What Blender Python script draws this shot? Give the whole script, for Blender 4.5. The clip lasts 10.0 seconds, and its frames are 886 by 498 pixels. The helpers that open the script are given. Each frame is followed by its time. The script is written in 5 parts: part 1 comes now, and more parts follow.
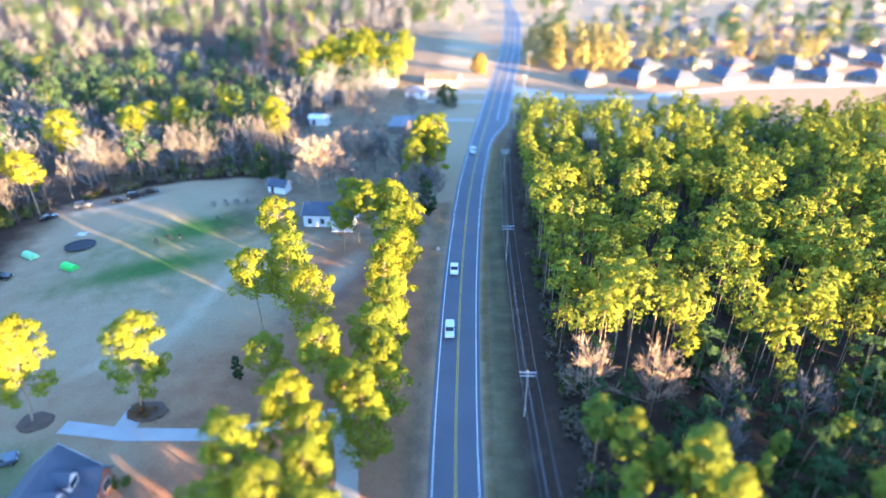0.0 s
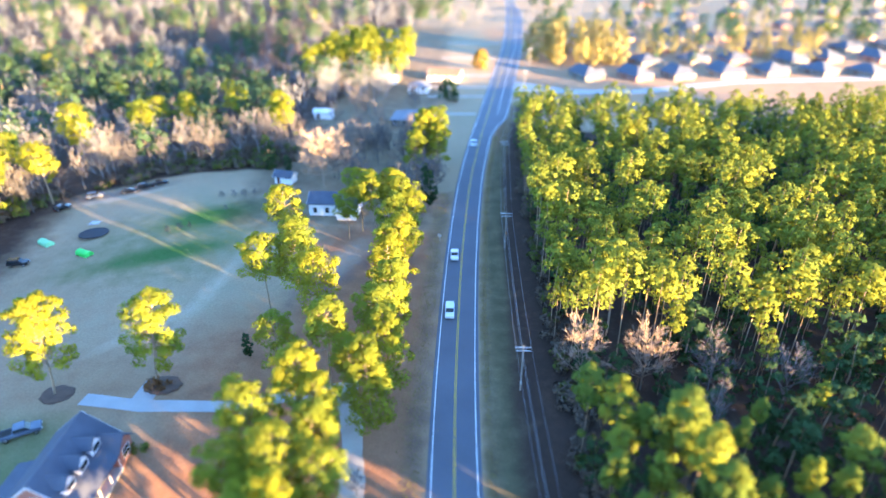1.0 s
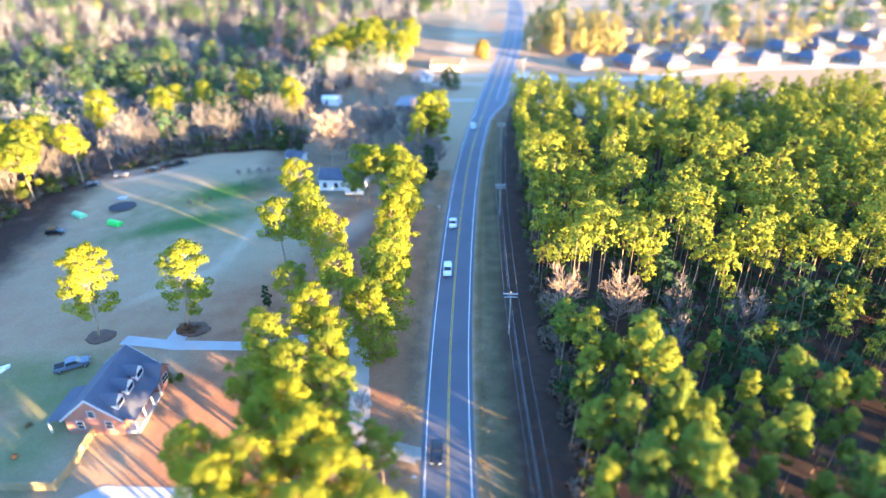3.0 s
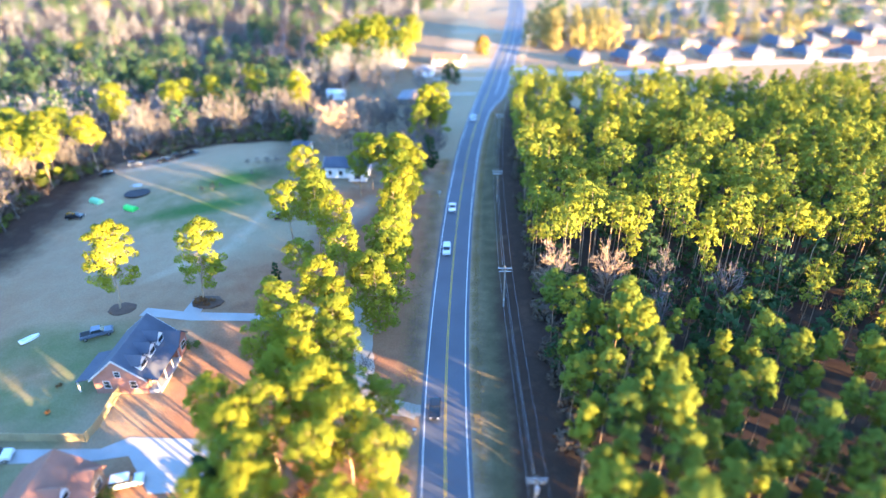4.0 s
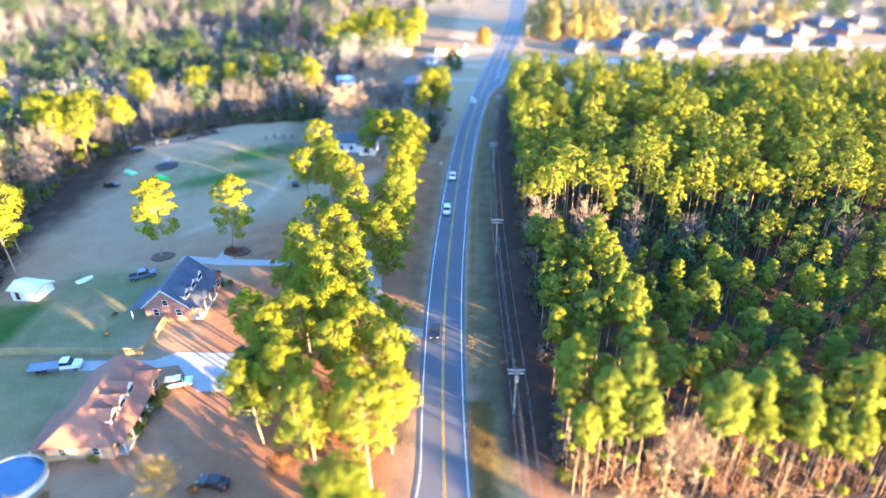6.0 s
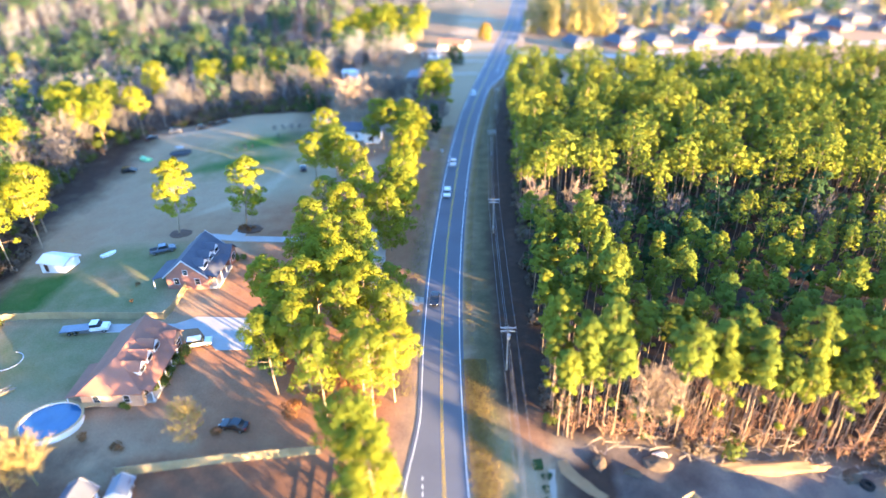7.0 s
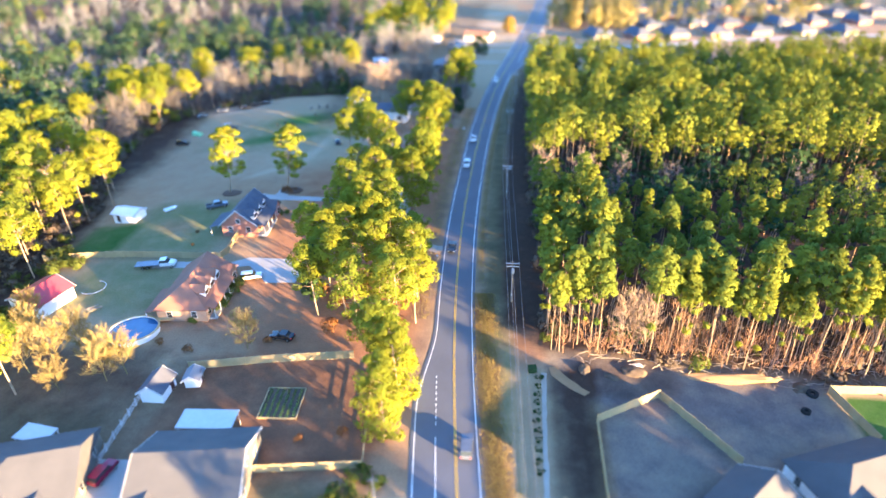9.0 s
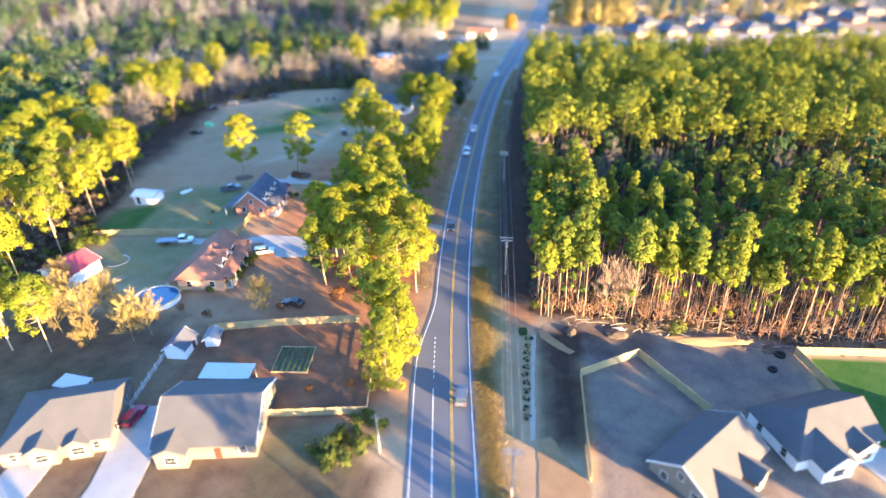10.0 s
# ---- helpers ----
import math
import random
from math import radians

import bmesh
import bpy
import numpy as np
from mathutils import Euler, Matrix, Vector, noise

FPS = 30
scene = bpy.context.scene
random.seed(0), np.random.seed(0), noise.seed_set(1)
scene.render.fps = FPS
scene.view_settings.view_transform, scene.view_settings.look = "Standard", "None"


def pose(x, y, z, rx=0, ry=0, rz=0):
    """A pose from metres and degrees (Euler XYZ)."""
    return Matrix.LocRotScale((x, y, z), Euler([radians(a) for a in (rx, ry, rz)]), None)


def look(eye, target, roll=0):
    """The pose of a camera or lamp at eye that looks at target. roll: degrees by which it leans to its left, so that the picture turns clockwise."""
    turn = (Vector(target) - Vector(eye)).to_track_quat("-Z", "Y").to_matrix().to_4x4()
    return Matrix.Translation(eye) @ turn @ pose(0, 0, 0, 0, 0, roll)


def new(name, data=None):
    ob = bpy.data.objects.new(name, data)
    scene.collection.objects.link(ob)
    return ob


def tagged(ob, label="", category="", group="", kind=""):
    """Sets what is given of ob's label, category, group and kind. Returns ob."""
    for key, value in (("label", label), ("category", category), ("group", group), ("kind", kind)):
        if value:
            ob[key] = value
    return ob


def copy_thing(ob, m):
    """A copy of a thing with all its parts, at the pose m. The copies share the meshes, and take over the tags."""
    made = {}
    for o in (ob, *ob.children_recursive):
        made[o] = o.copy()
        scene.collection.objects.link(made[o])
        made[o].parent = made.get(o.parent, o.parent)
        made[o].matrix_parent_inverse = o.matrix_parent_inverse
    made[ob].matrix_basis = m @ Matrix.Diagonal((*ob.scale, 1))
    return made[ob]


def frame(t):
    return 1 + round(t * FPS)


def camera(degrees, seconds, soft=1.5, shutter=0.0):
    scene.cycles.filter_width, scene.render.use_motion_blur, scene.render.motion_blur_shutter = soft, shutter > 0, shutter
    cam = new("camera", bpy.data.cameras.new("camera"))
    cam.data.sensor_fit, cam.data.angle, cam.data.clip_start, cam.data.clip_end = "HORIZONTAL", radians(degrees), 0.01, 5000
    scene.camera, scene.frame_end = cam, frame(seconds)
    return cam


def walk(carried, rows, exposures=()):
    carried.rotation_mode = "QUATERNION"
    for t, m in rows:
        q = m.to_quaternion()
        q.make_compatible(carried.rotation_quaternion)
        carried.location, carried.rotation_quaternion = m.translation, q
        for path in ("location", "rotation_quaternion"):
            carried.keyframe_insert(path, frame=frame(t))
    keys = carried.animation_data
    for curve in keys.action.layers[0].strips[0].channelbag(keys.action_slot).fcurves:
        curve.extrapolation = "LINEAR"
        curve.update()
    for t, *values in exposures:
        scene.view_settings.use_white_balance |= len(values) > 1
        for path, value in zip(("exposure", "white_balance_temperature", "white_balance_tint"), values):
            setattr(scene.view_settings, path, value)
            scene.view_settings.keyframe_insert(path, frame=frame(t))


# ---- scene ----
cam = camera(72.2, 10.0)
PATH = [
    (0, (-0.132, -5.232, 71.674), (-0.175, -3.485, 70.701), -0.1),
    (0.5, (0.184, -8.072, 71.678), (0.136, -6.327, 70.702), -0.2),
    (1, (0.548, -10.984, 71.714), (0.495, -9.24, 70.736), -0.3),
    (1.5, (0.992, -14.214, 71.773), (0.935, -12.471, 70.793), -0.4),
    (2, (1.544, -17.744, 71.843), (1.482, -16.003, 70.86), -0.5),
    (2.5, (2.185, -21.672, 71.902), (2.116, -19.933, 70.917), -0.7),
    (3.8, (3.796, -32.875, 71.907), (3.713, -31.139, 70.917), -0.9),
    (4, (4.024, -34.692, 71.901), (3.939, -32.956, 70.912), -1.0),
    (4.5, (4.548, -39.468, 71.859), (4.456, -37.733, 70.868), -1.1),
    (5, (5.041, -44.354, 71.833), (4.944, -42.619, 70.842), -1.2),
    (5.5, (5.61, -49.378, 71.845), (5.508, -47.645, 70.852), -1.3),
    (7, (7.37, -65.093, 71.851), (7.257, -63.362, 70.855), -1.3),
    (7.5, (8.004, -70.273, 71.885), (7.864, -68.545, 70.887), -1.5),
    (8, (8.817, -75.566, 71.957), (8.647, -73.841, 70.959), -1.6),
    (8.5, (9.706, -80.815, 72.021), (9.521, -79.091, 71.023), -1.6),
    (9, (10.718, -86.179, 72.129), (10.521, -84.457, 71.13), -1.6),
    (9.5, (11.779, -91.538, 72.241), (11.574, -89.817, 71.243), -1.6),
    (10, (12.902, -97.087, 72.312), (12.692, -95.367, 71.314), -1.6),
]
walk(cam, [(t, look(eye, target, roll)) for t, eye, target, roll in PATH], exposures=[(0, 4.44, 6330, 18.0), (5, 4.5, 6330, 18.0), (7, 4.33, 6330, 18.0), (9, 4.08, 6330, 18.0), (10, 3.96, 6330, 18.0)])

cam.data.dof.use_dof = True
cam.data.dof.focus_distance = 120.0
cam.data.dof.aperture_fstop = 0.0165

# ---- light: low evening sun from behind and to the right, clear sky ----
SUN_UP, SUN_X, SUN_Y = 6.7, 0.83, -0.56
world = bpy.data.worlds.new("sky")
scene.world = world
world.use_nodes = True
wn = world.node_tree.nodes
sky = wn.new("ShaderNodeTexSky")
sky.sky_type = 'NISHITA'
sky.sun_disc = False
sky.sun_elevation = radians(SUN_UP)
sky.sun_rotation = math.atan2(SUN_X, SUN_Y)
sky.air_density, sky.dust_density, sky.ozone_density = 1.0, 0.3, 4.0
wn["Background"].inputs["Strength"].default_value = 0.112
world.node_tree.links.new(sky.outputs["Color"], wn["Background"].inputs["Color"])
lamp = bpy.data.lights.new("sun", 'SUN')
lamp.energy, lamp.angle, lamp.color = 3.6, radians(0.6), (1.0, 0.69, 0.31)
sun = new("sun", lamp)
sun.matrix_world = look((SUN_X * 500, SUN_Y * 500, 500 * math.tan(radians(SUN_UP))), (0, 0, 0))


# ---- materials ----
def mat(name, a, b=None, rough=0.8, scale=1.0, fine=12.0, spread=0.35, bump=0.0, metal=0.0, spec=0.3, translucent=0.0, per_object=0.0, per_leaf=0.0):
    """Two colours mixed by noise at two sizes (scale: 1 / metres), with relief, and a difference from object to object."""
    m = bpy.data.materials.new(name)
    m.use_nodes = True
    nt = m.node_tree
    n, l = nt.nodes, nt.links
    bsdf = n["Principled BSDF"]
    bsdf.inputs["Roughness"].default_value = rough
    bsdf.inputs["Metallic"].default_value = metal
    bsdf.inputs["Specular IOR Level"].default_value = spec
    b = b or tuple(c * 0.75 for c in a)
    geo = n.new("ShaderNodeNewGeometry")
    big = n.new("ShaderNodeTexNoise")
    big.inputs["Scale"].default_value = scale
    big.inputs["Detail"].default_value = 3
    small = n.new("ShaderNodeTexNoise")
    small.inputs["Scale"].default_value = fine
    small.inputs["Detail"].default_value = 2
    for t in (big, small):
        l.new(geo.outputs["Position"], t.inputs["Vector"])
    add = n.new("ShaderNodeMath")
    add.operation = 'MULTIPLY_ADD'
    add.inputs[1].default_value = 0.5
    l.new(small.outputs["Fac"], add.inputs[0])
    l.new(big.outputs["Fac"], add.inputs[2])
    last = add.outputs[0]
    for amount, source, socket in ((per_object, "ShaderNodeObjectInfo", "Random"), (per_leaf, "", "Random Per Island")):
        if amount:
            src = n.new(source) if source else geo
            mm = n.new("ShaderNodeMath")
            mm.operation = 'MULTIPLY_ADD'
            mm.inputs[1].default_value = amount
            l.new(src.outputs[socket], mm.inputs[0])
            l.new(last, mm.inputs[2])
            last = mm.outputs[0]
    mid = 0.75 + (per_object + per_leaf) / 2
    ramp = n.new("ShaderNodeMapRange")
    ramp.inputs["From Min"].default_value = mid - spread
    ramp.inputs["From Max"].default_value = mid + spread
    l.new(last, ramp.inputs["Value"])
    mix = n.new("ShaderNodeMix")
    mix.data_type = 'RGBA'
    mix.inputs["A"].default_value = (*a, 1)
    mix.inputs["B"].default_value = (*b, 1)
    l.new(ramp.outputs["Result"], mix.inputs["Factor"])
    l.new(mix.outputs["Result"], bsdf.inputs["Base Color"])
    if bump:
        bp = n.new("ShaderNodeBump")
        bp.inputs["Strength"].default_value = 0.6
        bp.inputs["Distance"].default_value = bump
        l.new(small.outputs["Fac"], bp.inputs["Height"])
        l.new(bp.outputs["Normal"], bsdf.inputs["Normal"])
    if translucent:
        tr = n.new("ShaderNodeBsdfTranslucent")
        l.new(mix.outputs["Result"], tr.inputs["Color"])
        ms = n.new("ShaderNodeMixShader")
        ms.inputs["Fac"].default_value = translucent
        l.new(bsdf.outputs["BSDF"], ms.inputs[1])
        l.new(tr.outputs["BSDF"], ms.inputs[2])
        l.new(ms.outputs["Shader"], n["Material Output"].inputs["Surface"])
    return m


PINE = mat("pine_needles", (0.27, 0.265, 0.021), (0.165, 0.21, 0.028), rough=0.7, scale=0.22, fine=1.5, spread=0.36, translucent=0.42, per_object=0.5, per_leaf=0.2, spec=0.04)
PINE_WOOD = mat("plantation_pine_needles", (0.222, 0.23, 0.026), (0.112, 0.16, 0.03), rough=0.7, scale=0.14, fine=1.5, spread=0.3, translucent=0.3, per_object=0.35, per_leaf=0.25, spec=0.04)
# Pine needles with the canopy's shade put into their green, for the saplings.
PINE_SHADE = mat("shaded_pine_needles", (0.062, 0.105, 0.034), (0.032, 0.068, 0.03), rough=0.7, scale=0.22, fine=1.5, spread=0.42, translucent=0.3, per_leaf=0.3, spec=0.04)
# Far pines: shade and bluish haze are put into the needle colour.
PINE_SHADE_FAR = mat("shaded_hazy_pine_needles", (0.075, 0.12, 0.05), (0.045, 0.09, 0.05), rough=0.8, scale=0.05, fine=1.0, spread=0.45, translucent=0.3, per_leaf=0.2, spec=0.02)
CEDAR = mat("cedar_needles", (0.05, 0.085, 0.03), (0.025, 0.05, 0.02), rough=0.7, scale=0.3, fine=2, translucent=0.2, per_leaf=0.3, spec=0.05)
BARK = mat("pine_bark", (0.40, 0.285, 0.19), (0.22, 0.155, 0.105), rough=0.9, scale=0.8, fine=9, bump=0.02, per_object=0.2, spec=0.05)
TWIG = mat("bare_twigs", (0.16, 0.137, 0.126), (0.092, 0.083, 0.081), rough=0.9, scale=0.3, fine=3, per_object=0.5, per_leaf=0.2, spec=0.05)
# Twigs of the far woods: the pallor of haze is put into their grey.
TWIG_HAZE = mat("hazy_bare_twigs", (0.225, 0.222, 0.23), (0.14, 0.14, 0.147), rough=0.9, scale=0.06, fine=0.6, per_leaf=0.2, spec=0.05)
PALETWIG = mat("pale_twigs", (0.34, 0.245, 0.18), (0.21, 0.155, 0.115), rough=0.9, scale=0.3, fine=3, per_object=0.3, per_leaf=0.3, spec=0.05)
GOLD = mat("golden_twigs", (0.37, 0.31, 0.11), (0.26, 0.22, 0.085), rough=0.9, scale=0.1, fine=1.0, per_leaf=0.3, spec=0.05, translucent=0.3)
OLIVE = mat("olive_twigs", (0.30, 0.23, 0.095), (0.19, 0.145, 0.06), rough=0.9, scale=0.3, fine=3, per_object=0.3, per_leaf=0.3, spec=0.05, translucent=0.2)
STEMS = mat("brown_thicket_stems", (0.36, 0.205, 0.12), (0.22, 0.125, 0.075), rough=0.9, scale=0.3, fine=3, per_leaf=0.5, spec=0.05)
DEAD = mat("dead_brush", (0.15, 0.11, 0.078), (0.08, 0.06, 0.046), rough=0.9, scale=0.3, fine=3, per_leaf=0.5, spec=0.05)
CROP = mat("vegetable_leaves", (0.22, 0.30, 0.07), (0.12, 0.19, 0.045), rough=0.6, scale=0.6, fine=5, translucent=0.3, per_leaf=0.3)
BUSH = mat("shrub_leaves", (0.12, 0.14, 0.03), (0.06, 0.085, 0.02), rough=0.6, scale=0.4, fine=4, translucent=0.3, per_object=0.3, per_leaf=0.3, spec=0.05)
RUST = mat("russet_leaves", (0.25, 0.115, 0.045), (0.15, 0.07, 0.03), rough=0.7, scale=0.4, fine=4, translucent=0.3, per_leaf=0.4, spec=0.05)
ORANGE = mat("orange_leaves", (0.36, 0.22, 0.03), (0.25, 0.15, 0.025), rough=0.7, scale=0.4, fine=4, translucent=0.3, per_leaf=0.4, spec=0.05)
ASPHALT = mat("asphalt", (0.115, 0.12, 0.14), (0.085, 0.088, 0.102), rough=0.8, scale=0.12, fine=6, bump=0.004)
PAINT_W = mat("white_road_paint", (0.75, 0.75, 0.72), (0.55, 0.55, 0.53), rough=0.7, scale=0.6, fine=5)
PAINT_Y = mat("yellow_road_paint", (0.62, 0.40, 0.05), (0.45, 0.29, 0.05), rough=0.7, scale=0.6, fine=5)
CONCRETE = mat("concrete", (0.36, 0.345, 0.33), (0.27, 0.26, 0.25), rough=0.85, scale=0.3, fine=4, bump=0.004)
GRAVEL = mat("pale_gravel", (0.38, 0.33, 0.275), (0.27, 0.23, 0.19), rough=0.9, scale=0.3, fine=4, bump=0.02)
BRICK = mat("red_brick", (0.36, 0.17, 0.12), (0.26, 0.115, 0.085), rough=0.85, scale=0.7, fine=9, bump=0.01)
BRICK_TAN = mat("tan_brick", (0.40, 0.27, 0.19), (0.29, 0.19, 0.13), rough=0.85, scale=0.7, fine=9, bump=0.01)
SLATE = mat("blue_grey_shingles", (0.085, 0.095, 0.12), (0.055, 0.06, 0.08), rough=0.8, scale=0.4, fine=7, bump=0.015)
BROWN = mat("brown_shingles", (0.30, 0.135, 0.09), (0.20, 0.09, 0.06), rough=0.85, scale=0.4, fine=7, bump=0.015)
TANROOF = mat("weathered_grey_shingles", (0.092, 0.09, 0.092), (0.066, 0.066, 0.07), rough=0.85, scale=0.4, fine=7, bump=0.015)
GREYROOF = mat("grey_shingles", (0.20, 0.21, 0.23), (0.14, 0.145, 0.16), rough=0.85, scale=0.4, fine=7, bump=0.015)
REDROOF = mat("red_metal_roof", (0.45, 0.06, 0.07), (0.34, 0.045, 0.055), rough=0.45, scale=0.3, fine=5)
WHITE = mat("white_siding", (0.74, 0.73, 0.72), (0.66, 0.65, 0.64), rough=0.7, scale=0.5, fine=6)
CREAM = mat("cream_siding", (0.19, 0.165, 0.135), (0.15, 0.13, 0.11), rough=0.7, scale=0.5, fine=6)
TRIM = mat("white_trim", (0.52, 0.51, 0.50), (0.44, 0.43, 0.42), rough=0.6, scale=1, fine=8)
TINROOF = mat("pale_metal_roof", (0.66, 0.68, 0.70), (0.54, 0.56, 0.58), rough=0.4, scale=0.4, fine=5)
GLASS = mat("dark_window_glass", (0.03, 0.035, 0.04), rough=0.12, spec=0.5)
BLACKRUB = mat("tyre_rubber", (0.02, 0.02, 0.02), rough=0.9)
CHROME = mat("metal_rim", (0.5, 0.5, 0.52), rough=0.35, metal=0.9)
LAMPGLASS = mat("headlight_glass", (0.75, 0.75, 0.72), rough=0.15)
TAILRED = mat("tail_light_red", (0.40, 0.02, 0.02), rough=0.25)
BLACKCAR = mat("black_car_paint", (0.015, 0.016, 0.02), rough=0.2, spec=0.5)
WHITECAR = mat("white_car_paint", (0.78, 0.78, 0.77), rough=0.25, spec=0.5)
REDCAR = mat("red_car_paint", (0.27, 0.01, 0.045), rough=0.25, spec=0.5)
GREYCAR = mat("grey_blue_car_paint", (0.10, 0.12, 0.16), rough=0.25, spec=0.5)
FENCEWOOD = mat("weathered_fence_wood", (0.38, 0.30, 0.16), (0.27, 0.21, 0.115), rough=0.85, scale=0.6, fine=8, bump=0.005, per_object=0.3)
POLEWOOD = mat("grey_pole_wood", (0.30, 0.26, 0.22), (0.22, 0.19, 0.16), rough=0.9, scale=0.8, fine=9)
METAL = mat("galvanised_metal", (0.52, 0.54, 0.56), rough=0.4, metal=0.6)
WIRE = mat("aluminium_cable", (0.22, 0.22, 0.23), rough=0.5, metal=0.3)
WATER = mat("pool_water", (0.03, 0.11, 0.22), (0.02, 0.08, 0.17), rough=0.12, scale=0.5, fine=3, spec=0.5)
GREENTARP = mat("bright_green_canopy", (0.03, 0.55, 0.10), (0.03, 0.45, 0.08), rough=0.6)
PALEGREEN = mat("pale_green_canopy", (0.22, 0.58, 0.30), (0.19, 0.5, 0.26), rough=0.6)
BLACKMAT = mat("black_mesh_mat", (0.02, 0.022, 0.028), rough=0.7)
SOIL = mat("garden_soil", (0.11, 0.08, 0.055), (0.07, 0.05, 0.035), rough=0.95, scale=1, fine=8, bump=0.03)
MULCH = mat("dark_mulch", (0.13, 0.075, 0.05), (0.08, 0.045, 0.032), rough=0.95, scale=1, fine=8, bump=0.05)
DOORPAINT = mat("dark_door_paint", (0.10, 0.04, 0.03), rough=0.4)
SAND = mat("orange_dirt", (0.30, 0.18, 0.09), (0.21, 0.125, 0.065), rough=0.95, scale=0.5, fine=5, bump=0.03)
STRAW = mat("tall_dry_grass", (0.34, 0.25, 0.085), (0.24, 0.175, 0.065), rough=0.8, scale=0.5, fine=4, per_leaf=0.4, spec=0.05, translucent=0.3)
STICK = mat("cut_branches", (0.36, 0.29, 0.22), (0.22, 0.17, 0.13), rough=0.9, scale=0.5, fine=5)


# ---- mesh helpers ----
def sm(a, b, x):
    t = np.clip((x - a) / (b - a), 0, 1)
    return t * t * (3 - 2 * t)


def gz(x, y):
    """The height of the ground."""
    return 1.7 * np.exp(-((x + 58) / 26) ** 2 - ((y - 64) / 26) ** 2) - 3.2 * sm(24, 66, x) * sm(26, 2, y) - 2.0 * sm(-75, -105, x) - 5.5 * sm(176, 212, y) * sm(430, 330, y) * sm(-56, -84, x)


def link(name, me, material, parent=None, label=""):
    ob = new(name, me)
    if material and not me.materials:
        me.materials.append(material)
    if parent:
        ob.parent = parent
    if label:
        ob["label"] = label
    return ob


def part(name, bm, material, parent, label="", smooth=False):
    me = bpy.data.meshes.new(name)
    bm.to_mesh(me)
    bm.free()
    if smooth:
        me.polygons.foreach_set("use_smooth", [True] * len(me.polygons))
    return link(name, me, material, parent, label)


def soup(name, verts, tris, material, parent=None, smooth=False):
    """A mesh object from arrays of corners and triangles; corners of six numbers carry their normals too."""
    verts = np.asarray(verts)
    me = soup_mesh(name, verts[:, :3], tris, smooth or verts.shape[1] == 6)
    if verts.shape[1] == 6:
        me.normals_split_custom_set_from_vertices(verts[:, 3:])
    return link(name, me, material, parent)


def soup_mesh(name, verts, tris, smooth=False):
    me = bpy.data.meshes.new(name)
    verts, tris = np.asarray(verts, dtype=np.float32), np.asarray(tris, dtype=np.int32)
    me.vertices.add(len(verts))
    me.vertices.foreach_set("co", verts.ravel())
    me.loops.add(tris.size)
    me.loops.foreach_set("vertex_index", tris.ravel())
    k = tris.shape[1]
    me.polygons.add(len(tris))
    me.polygons.foreach_set("loop_start", np.arange(0, tris.size, k, dtype=np.int32))
    me.polygons.foreach_set("loop_total", np.full(len(tris), k, dtype=np.int32))
    me.polygons.foreach_set("use_smooth", np.full(len(tris), smooth))
    me.update(calc_edges=True)
    return me


def box(bm, x0, x1, y0, y1, z0, z1, bevel=0.0):
    r = bmesh.ops.create_cube(bm, size=1, matrix=Matrix.LocRotScale(((x0 + x1) / 2, (y0 + y1) / 2, (z0 + z1) / 2), None, (x1 - x0, y1 - y0, z1 - z0)))
    if bevel:
        edges = {e for v in r["verts"] for e in v.link_edges}
        bmesh.ops.bevel(bm, geom=list(edges), offset=bevel, segments=2, affect='EDGES')
    return bm


def tube(bm, p, q, r0, r1=None, seg=8):
    p, q = Vector(p), Vector(q)
    m = Matrix.Translation((p + q) / 2) @ (q - p).to_track_quat("Z", "Y").to_matrix().to_4x4()
    bmesh.ops.create_cone(bm, cap_ends=True, segments=seg, radius1=r0, radius2=r0 if r1 is None else r1, depth=(q - p).length, matrix=m)
    return bm


def prism(bm, outline, axis, lo, hi):
    """The outline (pairs) pushed from lo to hi along an axis: y (pairs x, z), x (pairs y, z) or z (pairs x, y)."""
    at = {"y": lambda a, b, s: (a, s, b), "x": lambda a, b, s: (s, a, b), "z": lambda a, b, s: (a, b, s)}[axis]
    lows = [bm.verts.new(at(a, b, lo)) for a, b in outline]
    highs = [bm.verts.new(at(a, b, hi)) for a, b in outline]
    k = len(outline)
    faces = [bm.faces.new(lows), bm.faces.new(highs[::-1])]
    faces += [bm.faces.new((lows[i], highs[i], highs[(i + 1) % k], lows[(i + 1) % k])) for i in range(k)]
    bmesh.ops.recalc_face_normals(bm, faces=faces)
    return bm


def base(name, x, y, turn=0.0, z=None, scale=1.0):
    """An empty that carries the parts of a thing, on the ground."""
    e = new(name)
    e.empty_display_size = 0.5
    e.matrix_basis = pose(x, y, float(gz(x, y)) if z is None else z, 0, 0, turn) @ Matrix.Scale(scale, 4)
    return e


B = bmesh.new


# ---- the road's line ----
ROAD_Y = (-260, -120, -60, -33, -13, 9, 30, 55, 81, 115, 158, 196, 254, 300, 348, 420, 495, 620, 800, 1200)
ROAD_X = (42, 16.5, 8.7, 5.6, 3.4, 1.6, 0.55, 0.0, 0.3, 1.2, 3.5, 7.5, 15.0, 20.8, 27.2, 34, 39.6, 46, 54, 70)


def road_x(y):
    """The yellow line's x: a smooth line through the points above."""
    y = np.asarray(y, dtype=float)
    acc = 0
    for k in (-14, -7, 0, 7, 14):
        acc = acc + np.interp(y + k, ROAD_Y, ROAD_X)
    return acc / 5


def left_of(y):
    """Distance from the yellow line to the left white line: a lane more at the near end."""
    return 3.35 + 3.0 * sm(8, -16, np.asarray(y, dtype=float))


